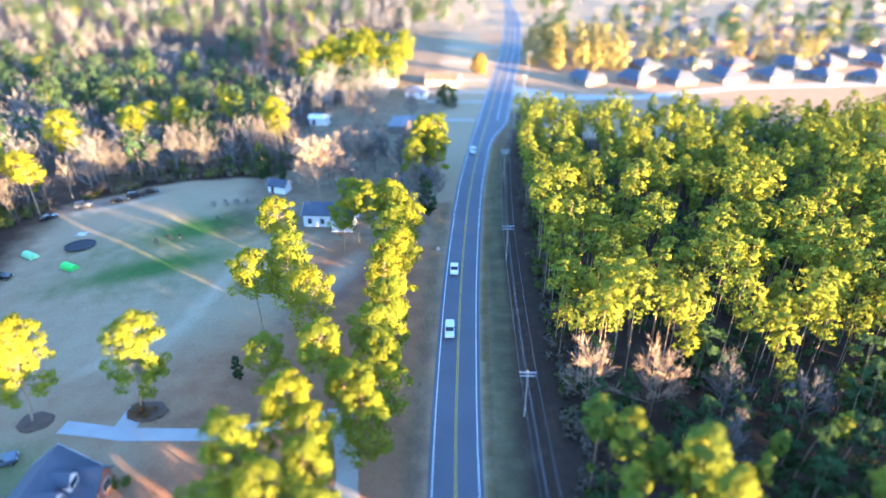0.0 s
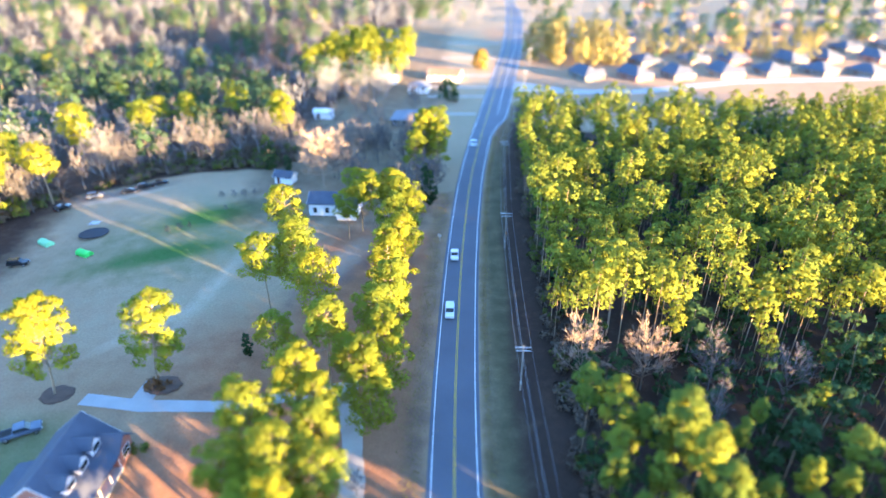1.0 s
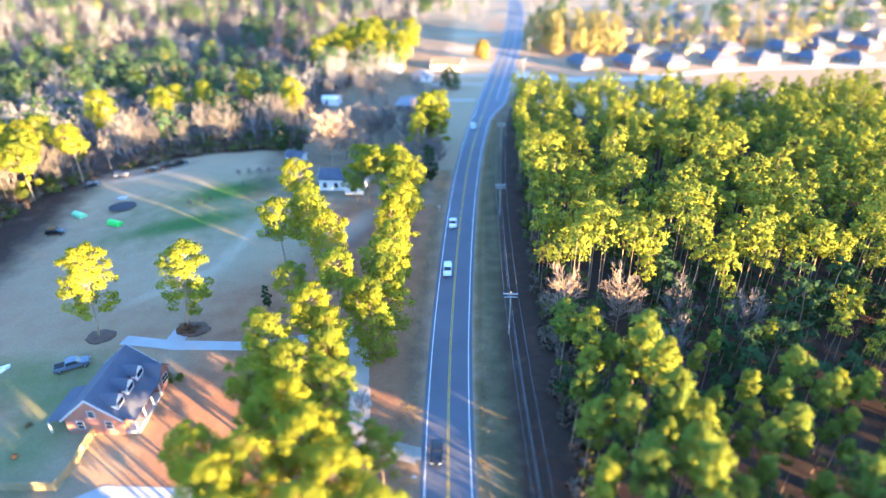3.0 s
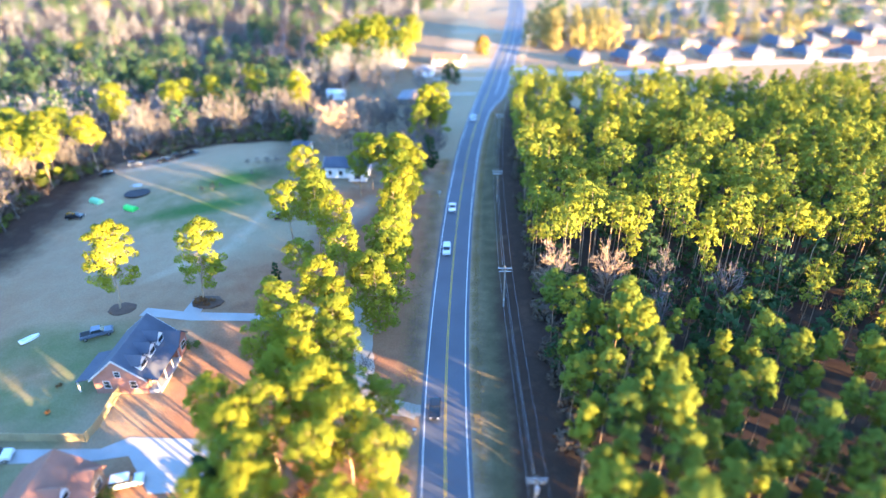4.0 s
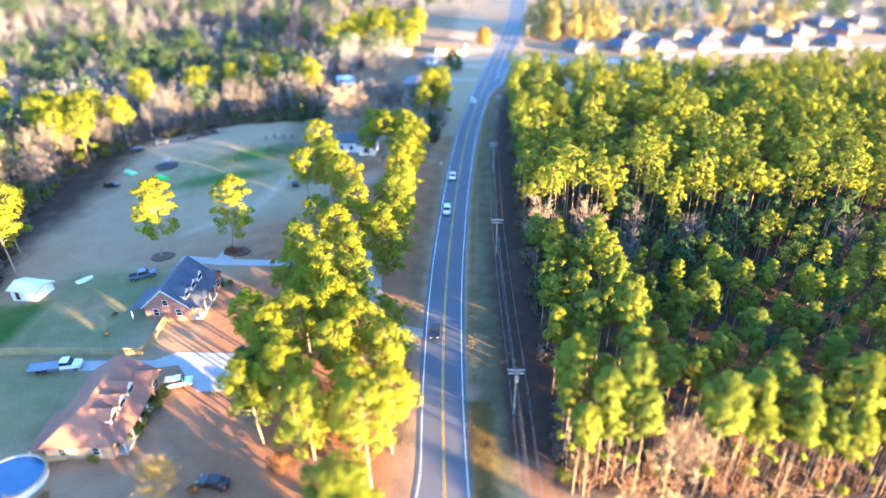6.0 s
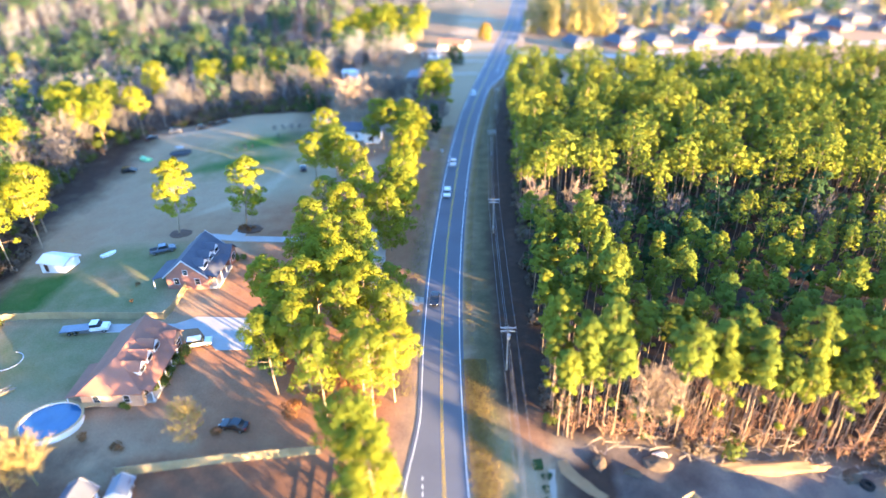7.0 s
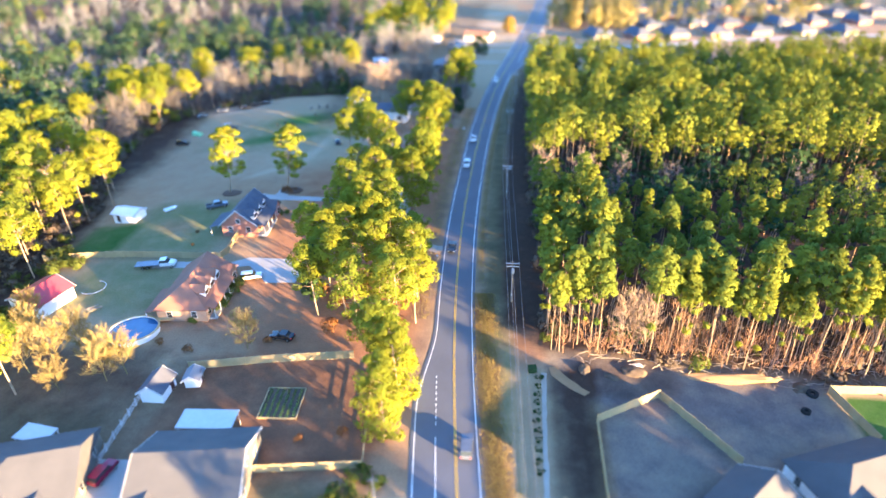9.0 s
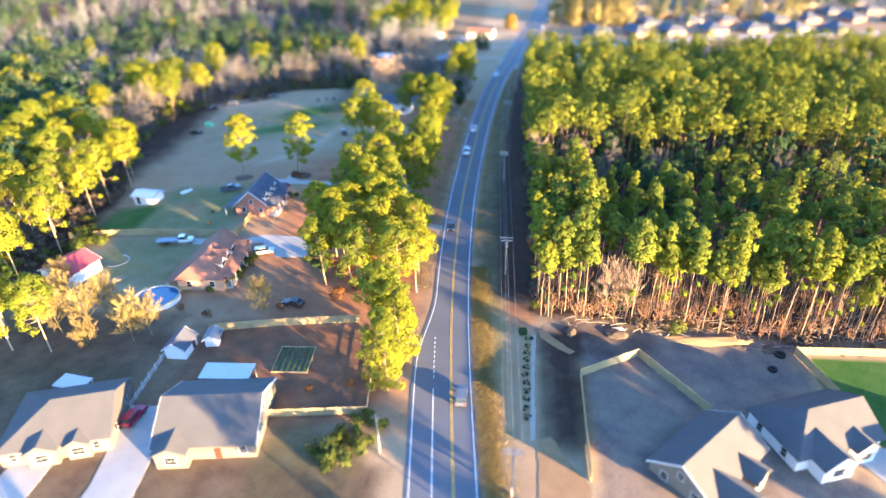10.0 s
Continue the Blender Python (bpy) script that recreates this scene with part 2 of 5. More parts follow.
def right_of(y):
    """To the right white line: a lane more beyond the wood's far corner."""
    y = np.asarray(y, dtype=float)
    return 3.35 + 4.2 * sm(198, 228, y) - 4.2 * sm(480, 560, y)


# ---- ground: one sheet to the horizon ----
def axis(lo, hi, step, far):
    a = list(np.arange(lo, hi + 0.1, step))
    s = step
    while a[-1] < far:
        s *= 1.35
        a.append(a[-1] + s)
    s = step
    while a[0] > -far:
        s *= 1.35
        a.insert(0, a[0] - s)
    return np.array(a)


gx, gy = np.meshgrid(axis(-170, 200, 2.0, 4600), axis(-110, 360, 2.0, 4600))
rx_ = road_x(gy)


def blob(x, y, cx, cy, rx, ry, turn=0.0, soft=0.5):
    c, s = math.cos(radians(turn)), math.sin(radians(turn))
    u, v = ((x - cx) * c + (y - cy) * s) / rx, (-(x - cx) * s + (y - cy) * c) / ry
    return 1 - sm(1 - soft, 1 + soft, np.sqrt(u * u + v * v))


def rect(x, y, x0, x1, y0, y1, soft=1.5):
    return sm(x0 - soft, x0 + soft, x) * sm(x1 + soft, x1 - soft, x) * sm(y0 - soft, y0 + soft, y) * sm(y1 + soft, y1 - soft, y)


off = gx - rx_
# Woodland floor; further down also shade, painted as the same dark ground.
shade_and_floor = np.maximum(rect(gx, gy, 17, 400, 2, 206, 2.5), sm(-97, -112, gx + 0.12 * np.abs(gy - 90)) * sm(-40, -20, gy))
shade_and_floor = np.maximum(shade_and_floor, sm(4, -4, gx - np.interp(gy, (-60, 15, 58, 97, 129, 150, 163, 168, 205, 260, 300, 360, 420, 700, 900), (-92, -92, -101, -117, -121, -112, -92, -56, -58, -48, -46, -58, -43, 12, 40))) * sm(-60, -30, gy))
shade_and_floor = np.maximum(shade_and_floor, 0.75 * rect(gx, gy, -130, -51, -22, -3, 3))
# Dark soil, with the deep shade that lies on it painted in.
shade_and_floor = np.maximum(shade_and_floor, 0.95 * rect(gx, gy, 19.3, 26.5, -32, -2, 1.6) + 0.5 * rect(gx, gy, 24, 42, -9, 1, 1.5) * sm(-20, -12, gy - 0.6 * (gx - 24)))
# The blob at (-73, 44.5) is a sun patch painted in straw colour.
straw = np.clip(rect(gx, gy, -34, -4, -24, 128, 5) + blob(gx, gy, -33, 44, 17, 22) + 0.8 * blob(gx, gy, -38, 12, 22, 16) + 0.7 * blob(gx, gy, -40, 72, 14, 9) + 0.7 * blob(gx, gy, -73, 44.5, 6, 3, -30, 0.9) + 0.9 * rect(gx, gy, -45, -9, -28, -4, 2), 0, 1)
straw = np.maximum(straw, 0.95 * blob(gx, gy, -37, 74, 17, 15, 20, 0.7))
worn = 0.5 * blob(gx, gy, -52.3, 100, 1.7, 17, -6, 0.6) + 0.4 * blob(gx, gy, -61, 81, 1.6, 9, -38, 0.6) + 0.6 * blob(gx, gy, -100, 148, 14, 1.8, 24, 0.6) + 0.5 * blob(gx, gy, -26, 112, 3.0, 9, -20, 0.8)
straw = np.maximum(straw, 0.4 * rect(gx, gy, 16, 320, 222, 420, 6))
straw = np.maximum(straw, np.maximum(0.5 * blob(gx, gy, -58, 68, 26, 11, 0, 0.8), 0.3 * blob(gx, gy, -88, 88, 26, 40, 0, 0.9)))
straw = np.maximum(straw, 0.55 * rect(off, gy, -14, -4.2, -30, 150, 2))
straw = np.maximum(straw, 0.8 * rect(gx, gy, 12.5, 19, -2, 240, 1.5))
straw = np.maximum(straw, 0.25 * rect(off, gy, 4, 13, -80, 240, 1.0))
straw = np.maximum(straw, 0.9 * rect(off, gy, 3.6, 8.0, -60, 16, 0.8))
# Dark verge growth, with the wood's shade over it put into the mask.
shade_and_floor = np.maximum(shade_and_floor, 0.5 * rect(off, gy, 5, 20, 8, 240, 1.5) + 0.5 * rect(off, gy, 9.8, 20, 3, 240, 0.8))
shade_and_floor = np.maximum(shade_and_floor, 0.7 * rect(gx, gy, -120, -50, -60, -8, 2) + 0.5 * rect(gx, gy, -50, -7.5, -38, -5, 2))
# Shade on the ground before the houses, painted with the floor colour.
shade_and_floor = np.maximum(shade_and_floor, 0.75 * rect(gx, gy, -140, -4, -110, -37, 2) * (off < -9))
shade_and_floor = np.maximum(shade_and_floor, 0.45 * rect(gx, gy, -62, -7, 128, 430, 5) * (off < -6))
green = np.clip(0.8 * blob(gx, gy, -72, 112, 15, 4, 25, 0.9) + 0.8 * blob(gx, gy, -66, 134, 12, 5, 30, 0.9) + 0.5 * blob(gx, gy, -68, 122, 24, 18, 30, 0.9) + rect(gx, gy, -97, -84, 32, 47, 2) + 0.6 * rect(gx, gy, -86, -58, 31, 58, 5)
                + 0.5 * rect(gx, gy, -86, -58, 8, 28, 4) + 0.5 * blob(off, gy, 8.5, 100, 3.0, 130, 0, 0.4) + 1.5 * rect(gx, gy, 69, 95, -24, -2.5, 0.4) + 0.3 * rect(gx, gy, -80, -52, -30, -18, 3) + 0.5 * rect(gx, gy, -24, -8, -60, -31, 3), 0, 1.5)
green = green * (1 - 0.9 * straw * (off < 0))
dirt = np.clip(0.7 * blob(gx, gy, -27, 107, 4, 13, -25, 0.9) + 0.9 * rect(gx, gy, 20, 66, -10, 1.5, 2) + 0.9 * rect(gx, gy, 66, 120, -1.5, 1.5, 1) + 0.8 * rect(gx, gy, 27, 67, -45, -8, 1) + 0.3 * rect(off, gy, -7.5, -4.0, -10, 150, 1.5) + 0.35 * rect(off, gy, 4.0, 6.5, -80, 12, 1.0) + 0.7 * blob(gx, gy, -102, 151, 16, 3, 22), 0, 1)
me = soup_mesh("ground", np.stack([gx, gy, gz(gx, gy)], -1).reshape(-1, 3), np.stack([a.ravel() for a in (lambda i: (i[:-1, :-1], i[:-1, 1:], i[1:, 1:], i[1:, :-1]))(np.arange(gx.size).reshape(gx.shape))], -1), smooth=True)
for nm, arr in (("shade_and_floor", shade_and_floor), ("straw", straw), ("green", green), ("dirt", dirt), ("worn", worn)):
    me.attributes.new(nm, 'FLOAT', 'POINT').data.foreach_set("value", arr.ravel().astype(np.float32))

gm = bpy.data.materials.new("grass_and_earth")
gm.use_nodes = True
n, l = gm.node_tree.nodes, gm.node_tree.links
geo = n.new("ShaderNodeNewGeometry")


def noise_node(scale, detail=4, rough=0.6):
    t = n.new("ShaderNodeTexNoise")
    t.inputs["Scale"].default_value, t.inputs["Detail"].default_value, t.inputs["Roughness"].default_value = scale, detail, rough
    l.new(geo.outputs["Position"], t.inputs["Vector"])
    return t.outputs["Fac"]


def ranged(socket, lo, hi):
    r = n.new("ShaderNodeMapRange")
    r.inputs["From Min"].default_value, r.inputs["From Max"].default_value = lo, hi
    l.new(socket, r.inputs["Value"])
    return r.outputs["Result"]


def blend(fac, a, b):
    m = n.new("ShaderNodeMix")
    m.data_type = 'RGBA'
    l.new(fac, m.inputs["Factor"])
    for key, v in (("A", a), ("B", b)):
        if isinstance(v, tuple):
            m.inputs[key].default_value = (*v, 1)
        else:
            l.new(v, m.inputs[key])
    return m.outputs["Result"]


def masked(name, noise_socket):
    """A mask from the sheet, its rim broken up by noise."""
    a = n.new("ShaderNodeAttribute")
    a.attribute_name = name
    m = n.new("ShaderNodeMath")
    m.operation = 'MULTIPLY_ADD'
    m.inputs[1].default_value, m.inputs[2].default_value = 0.9, -0.45
    l.new(noise_socket, m.inputs[0])
    s = n.new("ShaderNodeMath")
    s.operation = 'ADD'
    s.use_clamp = True
    l.new(a.outputs["Fac"], s.inputs[0])
    l.new(m.outputs[0], s.inputs[1])
    g = n.new("ShaderNodeMath")
    g.operation = 'MULTIPLY'
    g.use_clamp = True
    l.new(s.outputs[0], g.inputs[0])
    l.new(ranged(a.outputs["Fac"], 0.0, 0.15), g.inputs[1])
    return g.outputs[0]


wide, middle, fine = noise_node(0.035), noise_node(0.22, 5), noise_node(3.0, 4, 0.7)
lawn = blend(ranged(wide, 0.35, 0.65), (0.36, 0.25, 0.155), (0.285, 0.222, 0.132))
lawn = blend(ranged(middle, 0.35, 0.75), lawn, (0.345, 0.24, 0.148))
grass = blend(ranged(middle, 0.3, 0.7), (0.026, 0.092, 0.016), (0.062, 0.122, 0.034))
needles = blend(ranged(middle, 0.3, 0.7), (0.33, 0.15, 0.078), (0.25, 0.122, 0.068))
# Very dark floor colour: the shade beneath the trees is part of it.
shaded_floor = blend(ranged(middle, 0.3, 0.7), (0.034, 0.022, 0.018), (0.066, 0.04, 0.028))
earth = blend(ranged(middle, 0.3, 0.7), (0.165, 0.135, 0.122), (0.115, 0.095, 0.088))
col = blend(masked("straw", middle), lawn, needles)
col = blend(masked("green", middle), col, grass)
col = blend(masked("dirt", middle), col, earth)
col = blend(masked("worn", middle), col, (0.47, 0.36, 0.25))
col = blend(masked("shade_and_floor", middle), col, shaded_floor)
dark = n.new("ShaderNodeMix")
dark.data_type, dark.blend_type = 'RGBA', 'MULTIPLY'
dark.inputs["Factor"].default_value = 0.5
l.new(col, dark.inputs["A"])
l.new(blend(ranged(fine, 0.25, 0.7), (0.45, 0.45, 0.45), (1.15, 1.15, 1.15)), dark.inputs["B"])
pb = n["Principled BSDF"]
l.new(dark.outputs["Result"], pb.inputs["Base Color"])
pb.inputs["Roughness"].default_value, pb.inputs["Specular IOR Level"].default_value = 0.95, 0.1
bp = n.new("ShaderNodeBump")
bp.inputs["Strength"].default_value, bp.inputs["Distance"].default_value = 0.7, 0.12
l.new(fine, bp.inputs["Height"])
l.new(bp.outputs["Normal"], pb.inputs["Normal"])
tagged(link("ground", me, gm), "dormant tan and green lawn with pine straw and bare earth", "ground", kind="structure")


# ---- road and its lines ----
def ribbon(name, ys, left, right, z, material, parent=None, thick=0.0):
    """A strip along the road between two x offsets."""
    x = road_x(ys)
    a = np.stack([x + left, ys, gz(x, ys) + z], -1)
    b = np.stack([x + right, ys, gz(x, ys) + z], -1)
    rows = [a, b]
    if thick:
        rows = [a - (0.3, 0, thick), a, b, b + (0.3, 0, -thick)]
    v = np.concatenate(rows)
    k = len(ys)
    i = np.arange(k - 1)
    f = np.concatenate([np.stack([r * k + i, (r + 1) * k + i, (r + 1) * k + i + 1, r * k + i + 1], -1) for r in range(len(rows) - 1)])
    return soup(name, v, f, material, parent)


ys = np.concatenate([np.arange(-250, 620, 3.0), np.arange(620, 1200, 25.0)])
road = tagged(ribbon("road", ys, -left_of(ys) - 0.55, right_of(ys) + 0.55, 0.05, ASPHALT, thick=0.12), "grey asphalt two-lane road with turn lanes", "road", kind="structure")
LINE = 0.075
for nm, off_l in (("edge_line", -left_of(ys)), ("edge_line", right_of(ys))):
    ribbon(nm, ys, off_l - LINE, off_l + LINE, 0.075, PAINT_W, road, "")
for s in (-0.13, 0.13):
    ribbon("yellow_line", ys, s - 0.06, s + 0.06, 0.075, PAINT_Y, road)
for y in np.arange(-17.5, -6.5, 1.35):
    yy = np.array([y, y + 0.35, y + 0.7])
    ribbon("lane_dash", yy, -3.05 - LINE, -3.05 + LINE, 0.075, PAINT_W, road)
yy = np.arange(-200, -17.9, 3.0)
ribbon("lane_line", yy, -3.05 - LINE, -3.05 + LINE, 0.075, PAINT_W, road)
yy = np.arange(228, 470, 3.0)
ribbon("lane_line", yy, 3.7 - LINE, 3.7 + LINE, 0.075, PAINT_W, road)


def slab(name, pts, material, label, category, z=0.03, kind="structure", wobble=0.0, seed=0):
    """A paved patch with a soft outline, laid on the ground."""
    r = random.Random(seed)
    out = []
    k = len(pts)
    for i in range(k):
        (x0, y0), (x1, y1) = pts[i], pts[(i + 1) % k]
        m = max(1, int(math.hypot(x1 - x0, y1 - y0) / 1.5))
        for j in range(m):
            out.append((x0 + (x1 - x0) * j / m + r.uniform(-wobble, wobble), y0 + (y1 - y0) * j / m + r.uniform(-wobble, wobble)))
    bm = B()
    top = [bm.verts.new((x, y, float(gz(x, y)) + z)) for x, y in out]
    low = [bm.verts.new((x, y, float(gz(x, y)) - 0.1)) for x, y in out]
    f = bm.faces.new(top)
    bm.normal_update()
    if f.normal.z < 0:
        f.normal_flip()
    for i in range(len(out)):
        bm.faces.new((low[i], low[(i + 1) % len(out)], top[(i + 1) % len(out)], top[i]))
    bmesh.ops.triangulate(bm, faces=[f])
    return tagged(part(name, bm, material, None), label, category, kind=kind)


slab("driveway", [(-61.2, 61.0), (-50.5, 59.8), (-36.7, 60.8), (-19, 66.6), (-19, 69.2), (-37, 63.2), (-49.5, 62.5), (-49.6, 67.0), (-52.6, 67.0), (-53.0, 62.6), (-60.8, 63.6)], CONCRETE, "pale concrete driveway with a turning spur", "driveway", 0.06)
slab("gravel_drive", [(-21, 67.5), (-18.2, 60), (-16.5, 50), (-15.5, 40), (-4.4, 36.0), (-4.2, 39.2), (-12.5, 42), (-13, 50), (-14.8, 60), (-17, 70)], GRAVEL, "pale gravel lane between the pines", "driveway", 0.04, wobble=0.35, seed=2)
slab("driveway", [(-70, 25.2), (-52, 26.3), (-47, 27.5), (-41, 21.0), (-34.5, 21.5), (-33, 31), (-48.5, 31.0), (-52, 28.6), (-70, 28.0)], CONCRETE, "wide pale concrete driveway beside a brick house", "driveway", 0.06)
slab("driveway", [(-49.0, -28.2), (-43.4, -27.9), (-39.6, -38), (-37, -60), (-46, -60), (-46, -44)], CONCRETE, "pale concrete driveway with a parked red car", "driveway", 0.06)
slab("driveway", [(66, -25), (73, -24), (84, -40), (76, -44)], CONCRETE, "pale concrete driveway before a new house", "driveway", 0.06)
slab("driveway", [(-60, -38), (-54, -38), (-54, -60), (-62, -60)], CONCRETE, "pale concrete driveway before a house", "driveway", 0.06)
slab("side_street", [(24, 262), (34, 262), (50, 258), (80, 259), (130, 277), (260, 292), (260, 298), (130, 283), (80, 265.5), (50, 265), (36, 274), (26, 280)], CONCRETE, "pale concrete side street of a housing estate", "street", 0.05)
for y0, y1, x0, x1 in ((252, 255, -14, 11), (268, 271, -16, 13), (226, 229, -12, 7), (290, 293, -12, 16), (330, 333, -10, 20), (372, 375, -8, 25), (37, 39.5, -12, -3.6)):
    slab("driveway", [(x0, y0), (x1, y0), (x1, y1), (x0, y1)], GRAVEL, "short pale driveway off the road", "driveway", 0.035, wobble=0.2, seed=y0)
slab("gravel_strip", [(18.0, -4), (18.9, -4), (18.4, -15), (18.1, -30), (17.4, -30), (17.7, -15)], GRAVEL, "grey gravel strip behind a row of shrubs", "path", 0.04, wobble=0.1, seed=14)


# ---- trees ----
def ring_tube(path, radii, seg=6):
    """Corners and triangles of a tapered, bent limb."""
    path = np.asarray(path, dtype=float)
    d = np.gradient(path, axis=0)
    d /= np.linalg.norm(d, axis=1)[:, None]
    u = np.cross(d, (0.31, 0.95, 0.11))
    u /= np.linalg.norm(u, axis=1)[:, None]
    v = np.cross(d, u)
    a = np.arange(seg) * 2 * math.pi / seg
    p = path[:, None] + np.asarray(radii)[:, None, None] * (np.cos(a)[None, :, None] * u[:, None] + np.sin(a)[None, :, None] * v[:, None])
    k = len(path)
    i, j = np.meshgrid(np.arange(k - 1), np.arange(seg), indexing="ij")
    j2 = (j + 1) % seg
    q = np.stack([i * seg + j, i * seg + j2, (i + 1) * seg + j2, (i + 1) * seg + j], -1).reshape(-1, 4)
    return p.reshape(-1, 3), np.concatenate([q[:, (0, 1, 2)], q[:, (0, 2, 3)]])


def joined(pieces):
    vs, ts, at = [], [], 0
    for v, t in pieces:
        vs.append(v)
        ts.append(t + at)
        at += len(v)
    return np.concatenate(vs), np.concatenate(ts)


def tufts(r, centres, sizes, count, leaf, flat=0.75):
    """Small pointed leaves spread through puffs: mostly near each puff's skin, and turned outwards."""
    c = np.repeat(np.asarray(centres, dtype=float), count, axis=0)
    s = np.repeat(np.asarray(sizes, dtype=float), count)
    middle_ = np.asarray(centres, dtype=float).mean(axis=0)
    away = c - middle_
    away /= np.linalg.norm(away, axis=1)[:, None] + 1e-9
    d = r.normal(size=c.shape)
    d /= np.linalg.norm(d, axis=1)[:, None]
    d += 0.55 * away + (0, 0, 0.2)
    d /= np.linalg.norm(d, axis=1)[:, None]
    rad = s * r.uniform(0.3, 1.25, len(s)) ** 0.5
    p = c + d * rad[:, None] * (1, 1, flat)
    out = d + r.normal(size=d.shape) * 0.55 + (0, 0, 0.25)
    out /= np.linalg.norm(out, axis=1)[:, None]
    a = np.cross(out, r.normal(size=d.shape))
    a /= np.linalg.norm(a, axis=1)[:, None] + 1e-9
    b = np.cross(out, a)
    k = leaf * r.uniform(0.65, 1.35, len(s))[:, None]
    tri = np.stack([p - a * k * 0.4, p + a * k * 0.4 + out * k * 0.15, p + b * k * 1.15 - out * k * 0.1], 1)
    whole = p - middle_
    whole /= np.linalg.norm(whole, axis=1)[:, None] + 1e-9
    nor = d * 0.4 + whole * 0.5 + out * 0.12 + (0, 0, 0.6)
    nor /= np.linalg.norm(nor, axis=1)[:, None]
    both = np.concatenate([tri.reshape(-1, 3), np.repeat(nor, 3, axis=0)], axis=1)
    return both, np.arange(len(c) * 3).reshape(-1, 3)


def pine_arrays(seed, height, wide, bare, puffs, count, leaf, limbs=True, low=0, seg=6, puff=(0.24, 0.38), slim=1.0, flat=0.7):
    """Trunk and crown of a pine: a straight trunk, bare below, and an uneven dome of needle tufts on limbs; low: shaded limbs below it."""
    r = np.random.default_rng(seed)
    lean = r.normal(size=2) * 0.25
    zs = np.linspace(0, height * 0.95, 6)
    path = np.stack([lean[0] * (zs / height) ** 2 * 2 + r.normal(size=6) * 0.05, lean[1] * (zs / height) ** 2 * 2 + r.normal(size=6) * 0.05, zs], -1)
    path[0, 2] = -0.4
    w = (0.008 * height + 0.06) * slim
    wood = [ring_tube(path, w * np.linspace(1, 0.2, 6), seg)]
    centres, sizes = [], []
    lobes, turn = r.integers(2, 5), r.uniform(0, 6.3)
    for i in range(puffs):
        u = (i + r.uniform(0.1, 0.9)) / puffs
        h = bare + (0.975 - bare) * u
        a = i * 2.4 + r.uniform(-0.6, 0.6)
        span = wide * math.sqrt(max(0.0, 1 - ((u - 0.36) / (0.66 if u > 0.36 else 0.5)) ** 2)) * (1 + 0.22 * math.sin(lobes * a + turn + 3 * u))
        d = span * math.sqrt(r.uniform(0.12, 0.8))
        t = np.array([np.interp(h * height, zs, path[:, 0]), np.interp(h * height, zs, path[:, 1]), h * height])
        c = t + (d * math.cos(a), d * math.sin(a), 0.1 * d)
        centres.append(c)
        sizes.append(wide * r.uniform(*puff) * (1.1 - 0.3 * u))
        if limbs and d > 0.5 and i % 2:
            wood.append(ring_tube([t - (0, 0, 0.35 * d), (t + c) / 2 - (0, 0, 0.1 * d), c], [w * 0.32, w * 0.22, w * 0.08], 3))
    for i in range(int(low)):
        h = r.uniform(0.3, bare)
        a = r.uniform(0, 6.3)
        d = wide * r.uniform(0.35, 1.0)
        t = np.array([0, 0, h * height])
        c = t + (d * math.cos(a), d * math.sin(a), -0.05 * d)
        centres.append(c)
        sizes.append(wide * r.uniform(0.2, 0.32))
        wood.append(ring_tube([t, (t + c) / 2 + (0, 0, 0.2), c], [w * 0.3, w * 0.2, w * 0.08], 3))
    return joined(wood), tufts(r, centres, sizes, count, leaf, flat)


